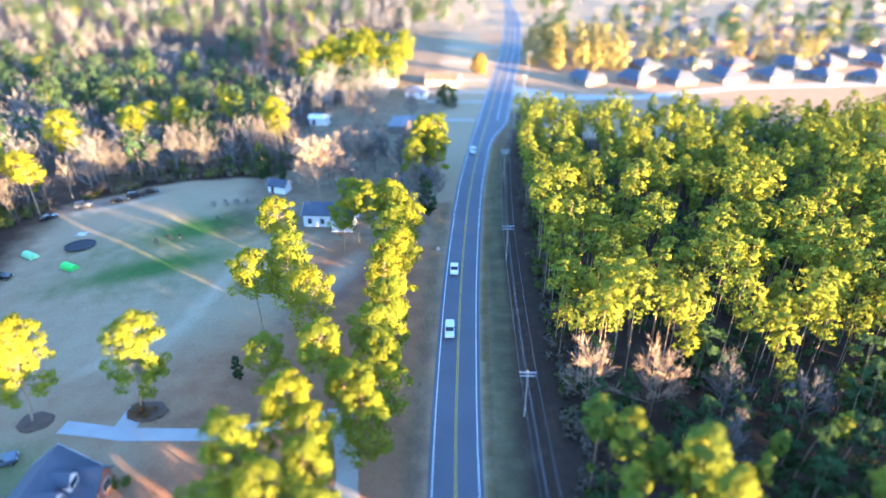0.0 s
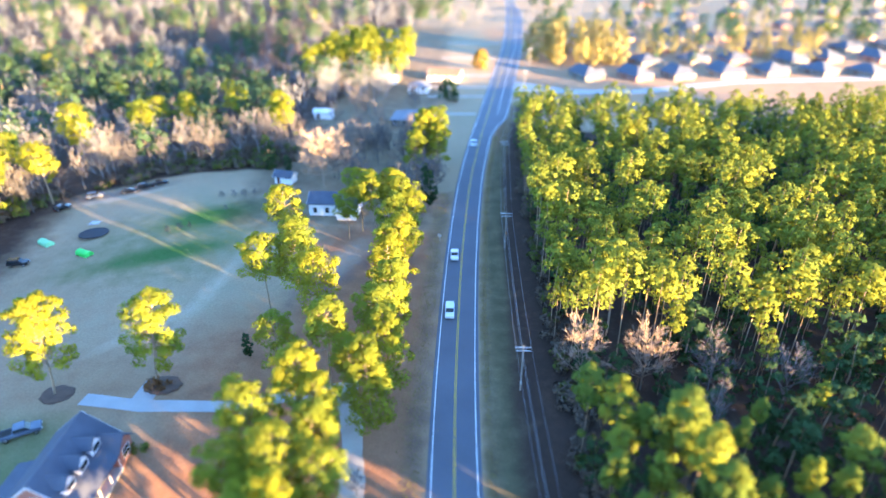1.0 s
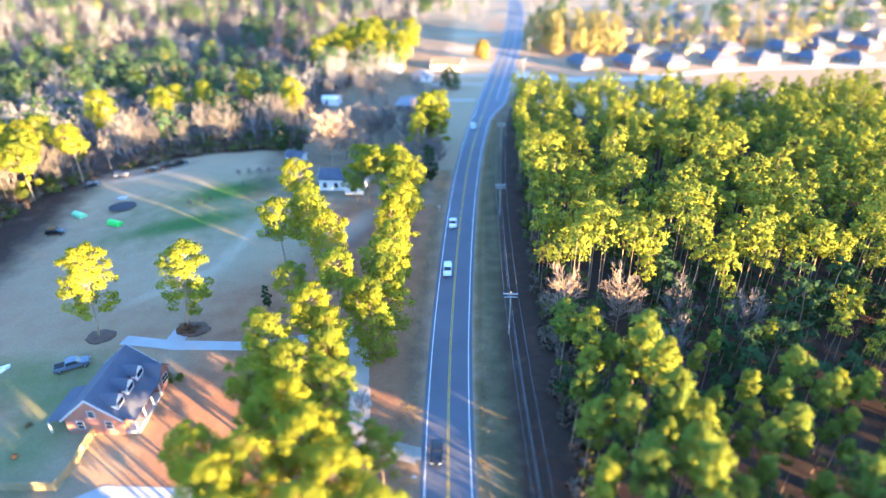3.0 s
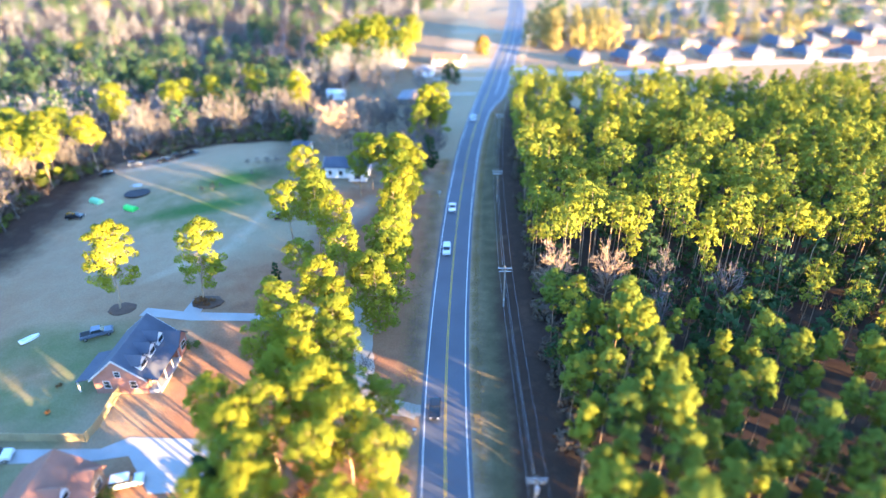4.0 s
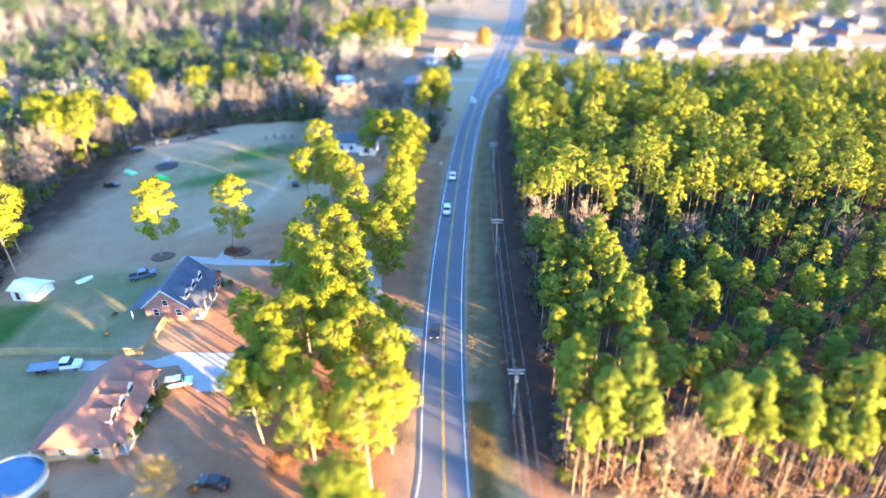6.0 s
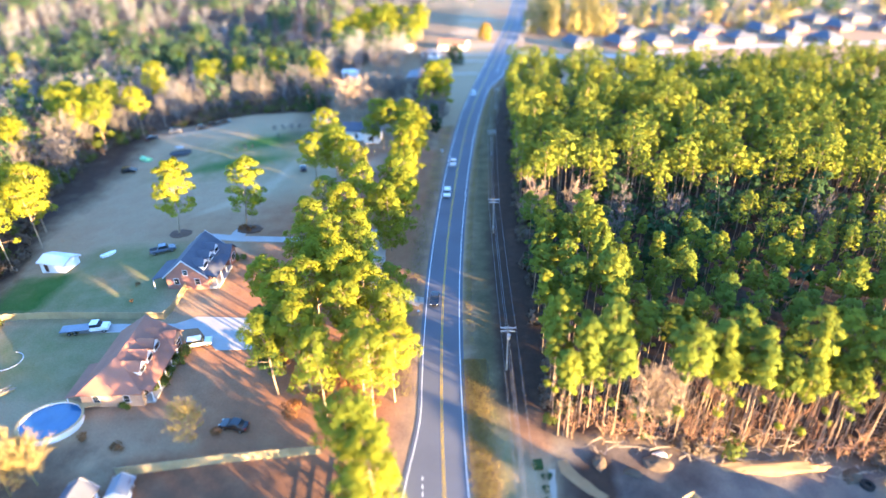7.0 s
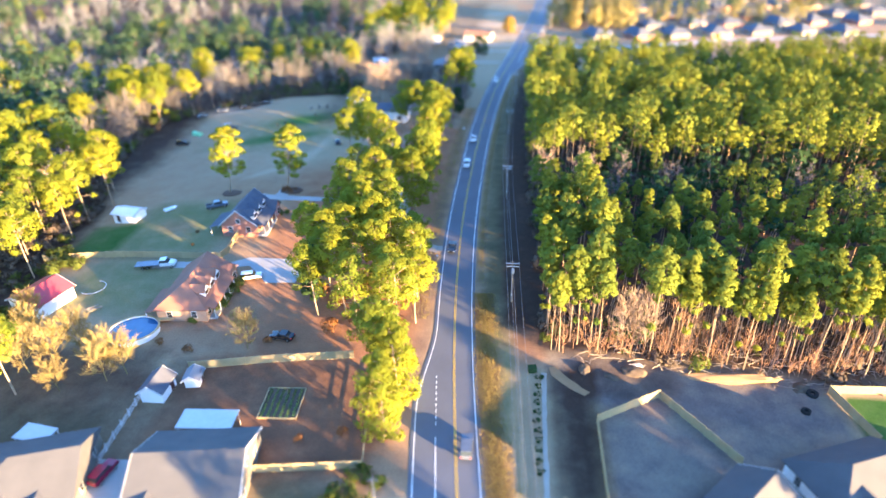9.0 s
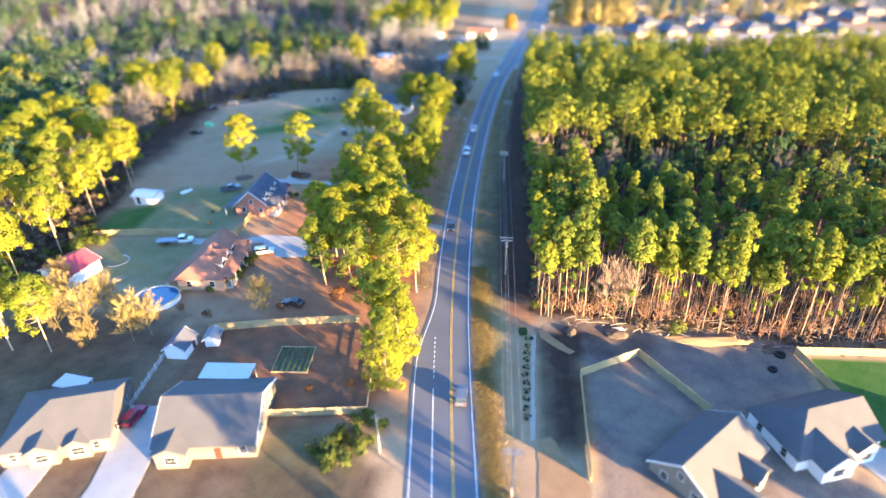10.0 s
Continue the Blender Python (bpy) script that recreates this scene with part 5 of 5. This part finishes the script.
def ring(bm, inner, outer, z0, z1):
    k = len(inner)
    vs = [[bm.verts.new((x, y, z)) for x, y in o] for o, z in ((inner, z0), (inner, z1), (outer, z1), (outer, z0))]
    for a in range(4):
        for i in range(k):
            bm.faces.new((vs[a][i], vs[a][(i + 1) % k], vs[(a + 1) % 4][(i + 1) % k], vs[(a + 1) % 4][i]))
    bmesh.ops.recalc_face_normals(bm, faces=bm.faces)


bm = B()
ring(bm, [(x * 1.003, y * 1.003) for x, y in oval], [(x * 1.03, y * 1.03) for x, y in oval], -0.6, 1.25)
part("pool_wall", bm, WHITE, e)
bm = B()
ring(bm, [(x * 1.002, y * 1.002) for x, y in oval], [(x * 1.1, y * 1.1) for x, y in oval], 1.252, 1.33)
part("rim", bm, FENCEWOOD, e)
bm = B()
box(bm, 3.4, 6.8, 2.4, 5.4, 0.9, 1.05)
part("deck", bm, FENCEWOOD, e)

e = tagged(base("garden_bed", -25.1, -14.6, 3), "raised vegetable bed with dark soil and green rows", "garden bed")
bm = B()
box(bm, -3.1, 3.1, -3.4, 3.4, -0.1, 0.12)
part("soil", bm, SOIL, e)
for x0, x1, y0, y1 in ((-3.25, -3.1, -3.55, 3.55), (3.1, 3.25, -3.55, 3.55), (-3.1, 3.1, -3.55, -3.4), (-3.1, 3.1, 3.4, 3.55)):
    bm = B()
    box(bm, x0, x1, y0, y1, -0.1, 0.3, 0.01)
    part("board", bm, FENCEWOOD, e)
rg = np.random.default_rng(4)
for i in range(6):
    c = np.stack([np.full(22, -2.6 + i * 1.04), np.linspace(-3.1, 3.1, 22), np.full(22, 0.2)], -1)
    soup("crop", *tufts(rg, c, np.full(22, 0.24), 14, 0.16), CROP, e)


def fence(pts, high, label, material=None, gap=2.4, rails=False, group="fences"):
    """Posts and panels of upright boards along a line; rails: open rails on posts."""
    material = material or FENCEWOOD
    e = tagged(base("fence", *pts[0], z=0.0), label, "fence", group)
    ox, oy = pts[0]
    for (x0, y0), (x1, y1) in zip(pts, pts[1:]):
        d = math.hypot(x1 - x0, y1 - y0)
        k = max(1, round(d / gap))
        turn = math.degrees(math.atan2(y1 - y0, x1 - x0))
        for i in range(k):
            f = i / k
            px, py = x0 + (x1 - x0) * f, y0 + (y1 - y0) * f
            bm = B()
            box(bm, -0.06, 0.06, -0.06, 0.06, -0.4, high + 0.1)
            p = part("post", bm, material, e)
            p.matrix_basis = pose(px - ox, py - oy, float(gz(px, py)), 0, 0, turn)
            s = d / k
            m = pose(px - ox, py - oy, float(gz(px, py)), 0, 0, turn)
            if rails:
                for z in (0.35, 0.75, 1.1):
                    bm = B()
                    box(bm, 0.06, s - 0.06, -0.025, 0.025, z - 0.06, z + 0.06)
                    part("rail", bm, material, e).matrix_basis = m
                continue
            boards = max(1, int((s - 0.12) / 0.3))
            front = []
            for j in range(boards):
                a, b = 0.065 + (s - 0.13) * j / boards, 0.065 + (s - 0.13) * (j + 1) / boards
                front += [(a, -0.03), (b - 0.025, -0.03), (b - 0.025, -0.005), (b, -0.005)]
            bm = B()
            prism(bm, front + [(s - 0.065, 0.02), (0.065, 0.02)], "z", 0.05, high)
            part("panel", bm, material, e).matrix_basis = m
    return e


fence([(-44.6, -7.6), (-30, -4.6), (-15.6, -2.4)], 1.8, "sunlit weathered wooden privacy fence")
fence([(-54.6, 40.1), (-54.3, 33.0), (-54.8, 29.9), (-100, 29.5)], 1.7, "wooden privacy fence between the two brick houses")
fence([(-26.6, -29.0), (-8.8, -26.6)], 1.6, "wooden privacy fence beside the cream house")
fence([(-49.6, -14.5), (-48.6, -29.0)], 1.5, "white rail fence behind the garden sheds", TRIM, rails=True)
fence([(-11.6, -4.5), (-9.0, -26.4)], 1.2, "thin wooden rail fence along the road side", rails=True)
fence([(25.8, -37), (26.2, -15.0), (37.2, -8.0), (46.8, -20.5)], 1.8, "new wooden privacy fence round a bare yard")
fence([(69.8, -13), (67.0, -2.0), (95, -0.8)], 1.8, "new wooden privacy fence round a green lawn")


# ---- power line ----
def power_pole(x, y, high, box_on=False):
    e = tagged(base("utility_pole", x, y), "grey wooden utility pole with crossarm and insulators", "utility pole", "poles of the power line")
    bm = B()
    tube(bm, (0, 0, -0.5), (0, 0, high), 0.17, 0.11, 10)
    part("pole", bm, POLEWOOD, e)
    bm = B()
    box(bm, -1.35, 1.35, -0.06, 0.06, high - 0.55, high - 0.4)
    arm = part("crossarm", bm, METAL, e)
    bm = B()
    box(bm, -1.2, 1.2, 0.1, 0.2, high - 1.35, high - 1.22)
    part("crossarm", bm, METAL, e)
    for s in (-1, 1):
        bm = B()
        tube(bm, (s * 0.1, 0.1, high - 1.3), (s * 0.8, 0.08, high - 0.5), 0.03)
        part("brace", bm, METAL, e)
    for sx in (-1.25, -0.45, 1.25):
        bm = B()
        tube(bm, (sx, 0, high - 0.4), (sx, 0, high - 0.2), 0.05, 0.07)
        part("insulator", bm, TRIM, arm)
    if box_on:
        bm = B()
        tube(bm, (0.1, -0.42, high - 2.5), (0.1, -0.42, high - 1.5), 0.28, 0.28, 12)
        part("transformer", bm, METAL, e)
    bm = B()
    box(bm, -0.13, 0.13, -0.24, -0.17, 1.5, 2.1)
    part("meter_box", bm, METAL, e)
    return e


POLES = ((18.5, -95), (14.6, -40.5), (12.7, 17.5), (11.2, 68), (11.6, 118), (14.2, 168), (21, 216), (29, 262), (36, 312), (42, 365))
for i, (x, y) in enumerate(POLES):
    power_pole(x, y, 9.6, i == 2)
for (x0, y0), (x1, y1) in zip(POLES, POLES[1:]):
    for sx, z, rad in ((-1.25, 9.42, 0.022), (-0.45, 9.42, 0.022), (1.25, 9.42, 0.022), (0.16, 7.2, 0.03)):
        s = np.linspace(0, 1, 13)
        p = np.stack([x0 + sx + (x1 - x0) * s, y0 + (y1 - y0) * s, z - 4 * 0.9 * s * (1 - s) + float(gz(x0, y0)) * (1 - s) + float(gz(x1, y1)) * s], -1)
        tagged(soup("power_cable", *ring_tube(p, np.full(13, rad), 5), WIRE), "thin aluminium cable between utility poles", "cable", "cables of the power line")
e = tagged(base("utility_pole", -5.2, -34.5), "short wooden pole at the roadside", "utility pole")
bm = B()
tube(bm, (0, 0, -0.4), (0, 0, 8.0), 0.16, 0.11, 10)
part("pole", bm, POLEWOOD, e)
bm = B()
box(bm, -0.7, 0.7, -0.05, 0.05, 7.3, 7.42)
part("crossarm", bm, POLEWOOD, e)


# ---- vehicles ----
def vehicle(x, y, turn, paint, label, kind="car", group=""):
    """A car heading along its own +y."""
    e = tagged(base("pickup_truck" if kind in ("pickup", "flatbed") else "car", x, y, turn, z=float(gz(x, y)) + (0.08 if abs(x - float(road_x(y))) < 8 else 0.05)), label, "pickup" if kind in ("pickup", "flatbed") else "car", group)
    side = {"car": [(-2.25, 0.35), (2.25, 0.35), (2.3, 0.65), (2.15, 0.82), (1.1, 0.95), (-1.75, 1.0), (-2.25, 0.95), (-2.3, 0.6)],
            "suv": [(-2.3, 0.4), (2.3, 0.4), (2.35, 0.75), (2.25, 1.0), (1.15, 1.1), (-2.25, 1.12), (-2.35, 0.7)],
            "pickup": [(-2.8, 0.45), (2.8, 0.45), (2.85, 0.8), (2.7, 1.05), (1.5, 1.15), (-2.75, 1.12), (-2.85, 0.7)],
            "flatbed": [(0.2, 0.5), (3.6, 0.5), (3.65, 0.9), (3.5, 1.2), (2.4, 1.3), (0.2, 1.25)]}[kind]
    top = {"car": [(1.05, 0.94), (0.3, 1.42), (-1.1, 1.45), (-1.75, 0.98)], "suv": [(1.1, 1.08), (0.5, 1.68), (-1.9, 1.72), (-2.2, 1.1)],
           "pickup": [(1.45, 1.13), (0.8, 1.78), (-0.7, 1.8), (-0.95, 1.12)], "flatbed": [(2.35, 1.28), (1.8, 2.0), (0.4, 2.0), (0.25, 1.24)]}[kind]
    half = 0.9 if kind in ("car", "suv") else 0.98
    bm = B()
    prism(bm, side, "x", -half, half)
    bmesh.ops.bevel(bm, geom=bm.edges[:], offset=0.06, segments=2, affect='EDGES')
    part("body", bm, paint, e)
    bm = B()
    prism(bm, top, "x", -half + 0.14, half - 0.14)
    bmesh.ops.bevel(bm, geom=bm.edges[:], offset=0.05, segments=1, affect='EDGES')
    part("cabin_glass", bm, GLASS, e)
    bm = B()
    (ya, za), (yb, zb) = top[1], top[2]
    box(bm, -half + 0.12, half - 0.12, min(ya, yb) - 0.06, max(ya, yb) + 0.03, max(za, zb) - 0.05, max(za, zb) + 0.04, 0.03)
    part("roof", bm, paint, e)
    if kind == "pickup":
        bm = B()
        box(bm, -0.8, 0.8, -2.65, -1.05, 1.125, 1.135)
        part("bed", bm, BLACKRUB, e)
    if kind == "flatbed":
        bm = B()
        box(bm, -1.15, 1.15, -5.2, 0.1, 0.95, 1.12)
        part("flat_bed", bm, GREYCAR, e)
        box_m = B()
        box(box_m, -0.45, 0.45, -5.0, 0.5, 0.55, 0.95)
        part("chassis", box_m, BLACKRUB, e)
    front = max(p[0] for p in side)
    rear = min(p[0] for p in side) if kind != "flatbed" else -5.2
    for wy in ((front - 0.9, rear + 0.85) if kind != "flatbed" else (2.8, -3.6, -2.5)):
        for s in (-1, 1):
            bm = B()
            tube(bm, (s * (half - 0.2), wy, 0.34), (s * (half + 0.02), wy, 0.34), 0.34, 0.34, 16)
            w = part("wheel", bm, BLACKRUB, e)
            bm = B()
            tube(bm, (s * (half + 0.02), wy, 0.34), (s * (half + 0.035), wy, 0.34), 0.2, 0.2, 12)
            part("rim", bm, CHROME, w)
    for s in (-1, 1):
        bm = B()
        box(bm, s * (half - 0.28) - 0.18, s * (half - 0.28) + 0.18, front - 0.05, front + 0.04, 0.66, 0.8)
        part("headlight", bm, LAMPGLASS, e)
        bm = B()
        box(bm, s * (half - 0.2) - 0.14, s * (half - 0.2) + 0.14, rear - 0.03 + 0.04, rear + 0.1, 0.72, 0.9)
        part("tail_light", bm, TAILRED, e)
    return e


vehicle(-66.4, 54.8, -60, GREYCAR, "dark grey pickup parked on the lawn", "pickup")
vehicle(-67.8, 25.9, -78, WHITECAR, "white truck with a long empty flat bed", "flatbed")
vehicle(-44.6, 22.4, -72, WHITECAR, "white car parked on a concrete driveway", "suv")
vehicle(-46.5, -31.0, -8, REDCAR, "red car parked on a driveway", "suv")
vehicle(-104.2, 110.5, -80, BLACKCAR, "black car parked on the grass", "suv")
vehicle(-30.7, 2.3, 80, BLACKCAR, "dark car parked beside the fence", "car")
for i, (x, y) in enumerate(((-111.5, 141.2), (-106.4, 149.4), (-97.5, 152.4), (-93.8, 154.8), (-90.2, 157.0))):
    vehicle(x, y, (-35, -60, -65, -62, -58)[i], BLACKCAR if i != 1 else GREYCAR, "dark car parked along the wood's edge", ("car", "suv")[i % 2], "cars by the wood")
vehicle(float(road_x(90)) - 1.75, 90, 180, WHITECAR, "white car driving on the road", "suv", "cars on the road")
vehicle(float(road_x(113)) - 1.75, 113, 180, WHITECAR, "white car driving on the road", "car", "cars on the road")
vehicle(float(road_x(38)) - 1.7, 38, 180, BLACKCAR, "dark car driving on the road", "car", "cars on the road")
vehicle(float(road_x(191)) - 1.7, 191, 180, WHITECAR, "white car driving on the road", "car", "cars on the road")
vehicle(float(road_x(-22)) + 1.7, -22, 0, GREYCAR, "grey-blue car driving on the road", "suv", "cars on the road")

# ---- lawn clutter ----
e = tagged(base("boat", -79.6, 54.2, -35, scale=0.78), "small white boat on the lawn", "boat")
bm = B()
prism(bm, [(-0.75, -2.2), (0.75, -2.2), (0.8, 0.6), (0.45, 1.8), (0, 2.4), (-0.45, 1.8), (-0.8, 0.6)], "z", 0.1, 0.75)
bmesh.ops.bevel(bm, geom=bm.edges[:], offset=0.05, segments=2, affect='EDGES')
part("hull", bm, WHITE, e)
bm = B()
box(bm, -0.5, 0.5, -1.6, 0.7, 0.752, 0.8, 0.01)
part("deck", bm, METAL, e)


def canopy(x, y, turn, m, label):
    e = tagged(base("canopy", x, y, turn, scale=0.8), label, "canopy")
    bm = B()
    k = 9
    arc = [(1.3 * math.cos(math.pi * i / (k - 1)), 0.5 + 1.1 * math.sin(math.pi * i / (k - 1))) for i in range(k)]
    prism(bm, [(1.3, 0.1)] + arc + [(-1.3, 0.1)], "y", -2.4, 2.4)
    part("cover", bm, m, e)
    for sy in (-2.35, 2.35):
        for sx in (-1.3, 1.3):
            bm = B()
            tube(bm, (sx, sy, -0.1), (sx, sy, 0.6), 0.05)
            part("leg", bm, METAL, e)


canopy(-103.8, 120.8, 62, PALEGREEN, "pale green canopy on the lawn")
canopy(-89.9, 114.0, 66, GREENTARP, "bright green canopy on the lawn")
e = tagged(base("trampoline", -93.5, 124.9, 20), "large round black trampoline on the lawn", "trampoline")
bm = B()
prism(bm, [(3.3 * math.cos(i * math.pi / 16), 2.7 * math.sin(i * math.pi / 16)) for i in range(32)], "z", 0.55, 0.6)
part("mat", bm, BLACKMAT, e)
bm = B()
ring(bm, [(3.32 * math.cos(i * math.pi / 16), 2.72 * math.sin(i * math.pi / 16)) for i in range(32)], [(3.6 * math.cos(i * math.pi / 16), 3.0 * math.sin(i * math.pi / 16)) for i in range(32)], 0.5, 0.66)
part("rim", bm, BLACKMAT, e)
for i in range(6):
    bm = B()
    c, s = 3.4 * math.cos(i * math.pi / 3), 2.8 * math.sin(i * math.pi / 3)
    tube(bm, (c, s, -0.1), (c, s, 0.52), 0.04)
    part("leg", bm, METAL, e)


def mound(name, x, y, rx, ry, high, material, label, category, turn=0, seed=1):
    r = np.random.default_rng(seed)
    bm = B()
    bmesh.ops.create_icosphere(bm, subdivisions=4, radius=1)
    for v in bm.verts:
        k = 1 + 0.25 * noise.noise(v.co * 2.3 + Vector((seed, 0, 0)))
        v.co = Vector((v.co.x * rx * k, v.co.y * ry * k, max(v.co.z, -0.3) * high * k))
    ob = tagged(part(name, bm, material, None, smooth=True), label, category)
    ob.matrix_basis = pose(x, y, float(gz(x, y)), 0, 0, turn)
    return ob


mound("mulch_bed", -65.8, 63.4, 2.9, 2.2, 0.25, MULCH, "round dark mulch bed under a pine", "mulch bed", seed=2)
mound("mulch_bed", -49.6, 66.0, 3.2, 2.4, 0.45, MULCH, "round mulch bed with russet plants under a pine", "mulch bed", seed=3)
mound("dirt_bank", 48.5, -0.9, 10.5, 1.3, 0.8, SAND, "long low bank of orange dirt by the wood", "dirt heap", 3, 5)
for i, (x, y, s) in enumerate(((34, -2.0, 0.9), (63, -1, 0.7), (25.5, -2.5, 0.6), (75, 0.2, 0.9), (30, -4, 0.5))):
    mound("earth_mound", x, y, 2.6 * s, 1.6 * s, 0.8 * s, SOIL, "grey heap of earth and slash", "dirt heap", 40 * i, 10 + i)
e = tagged(base("utility_box", 16.4, -3.6, 10), "green metal utility box on the verge", "utility box")
bm = B()
box(bm, -0.7, 0.7, -0.6, 0.6, -0.1, 0.9, 0.05)
part("housing", bm, CEDAR, e)
bm = B()
box(bm, -0.75, 0.75, -0.65, 0.65, 0.9, 0.97, 0.02)
part("lid", bm, CEDAR, e)
HEDGE = Kind([tree_of("shrub", (("leaves", bush_arrays(780, 1.0, 0.8, 5, 40, 0.2), CEDAR),), "small clipped shrub in a roadside row", "shrub", "shrubs in the roadside row")])
for i in range(11):
    y = -5.5 - i * 2.0
    HEDGE.put(R, 16.9 + 1.4 * math.exp(-((y + 2) / 5) ** 2), y, 0.85)
# Orange slabs where low sun strikes bare earth; that light is in their colour.
slab("verge", [(19.4, -2.3), (20.9, -2.3), (22.5, -5.0), (25.8, -8.2), (24.8, -9.0), (21.2, -6.4), (19.6, -4.6)], SAND, "strip of bare earth at the verge, sunlit orange in its colour", "bare earth", 0.05, wobble=0.2, seed=9)
slab("verge", [(18.6, -30), (20.4, -29), (22.5, -33), (25.5, -38), (27, -46), (18, -48)], SAND, "bare earth behind a row of shrubs, sunlit orange in its colour", "bare earth", 0.05, wobble=0.25, seed=10)
e = tagged(base("sign", -4.3, 120.5, 0), "small white road sign on a post", "sign")
bm = B()
tube(bm, (0, 0, -0.3), (0, 0, 2.2), 0.04)
part("post", bm, METAL, e)
bm = B()
box(bm, -0.4, 0.4, -0.06, -0.04, 1.4, 2.2)
part("plate", bm, TRIM, e)
e = tagged(base("mailbox", -4.2, 33.0, 90), "grey mailbox on a wooden post", "mailbox")
bm = B()
box(bm, -0.05, 0.05, -0.05, 0.05, -0.3, 1.05)
part("post", bm, POLEWOOD, e)
bm = B()
prism(bm, [(-0.12, 1.05), (0.12, 1.05), (0.12, 1.2), (0.06, 1.29), (-0.06, 1.29), (-0.12, 1.2)], "y", -0.28, 0.28)
part("box", bm, METAL, e)
e = tagged(base("tarp", 34.6, -0.6, 25), "white tarpaulin thrown over a low heap at the wood's edge", "tarp")
bm = B()
bmesh.ops.create_icosphere(bm, subdivisions=3, radius=1)
for v in bm.verts:
    k = 1 + 0.3 * noise.noise(v.co * 3)
    v.co = Vector((v.co.x * 1.3 * k, v.co.y * 0.8 * k, max(v.co.z, -0.15) * 0.55 * k))
part("sheet", bm, TRIM, e)
for x, y, s in ((64.2, -2.6, 1.0), (61.4, -7.0, 0.8)):
    e = tagged(base("tyre", x, y, 0), "black rubber tyre lying on the bare yard", "tyre")
    bm = B()
    ring(bm, [(0.45 * s * math.cos(i * math.pi / 12), 0.45 * s * math.sin(i * math.pi / 12)) for i in range(24)], [(0.95 * s * math.cos(i * math.pi / 12), 0.95 * s * math.sin(i * math.pi / 12)) for i in range(24)], 0.0, 0.5)
    part("tread", bm, BLACKRUB, e)
arc = [(-78.6 + 2.6 * math.cos(a), 16.8 + 2.6 * math.sin(a), float(gz(-78.6, 16.8)) + 0.1) for a in np.linspace(-2.0, 1.6, 16)]
tagged(soup("garden_hose", *ring_tube(arc, np.full(16, 0.09), 6), TRIM), "white hose lying in a curve by the barn", "hose")
e = tagged(base("woodpile", -73.3, 8.9, 30), "low heap of weathered boards on the lawn", "woodpile")
rp = random.Random(6)
for i in range(9):
    bm = B()
    box(bm, -1.3, 1.3, -0.09, 0.09, 0, 0.05)
    p = part("board", bm, FENCEWOOD if i % 2 else POLEWOOD, e)
    p.matrix_basis = pose(rp.uniform(-0.4, 0.4), rp.uniform(-0.7, 0.7), 0.02 + 0.055 * i, 0, 0, rp.uniform(-40, 40))
vehicle(-46.8, 108.0, 20, BLACKCAR, "dark car parked beside the pines", "car")
e = tagged(base("woodpile", -97, 132.4, 15), "pale boards lying on the lawn", "woodpile")
for i in range(5):
    bm = B()
    box(bm, -1.8, 1.8, -0.15, 0.15, 0, 0.06)
    p = part("board", bm, TRIM, e)
    p.matrix_basis = pose(rp.uniform(-0.6, 0.6), -0.8 + 0.4 * i, 0.02, 0, 0, rp.uniform(-12, 12))
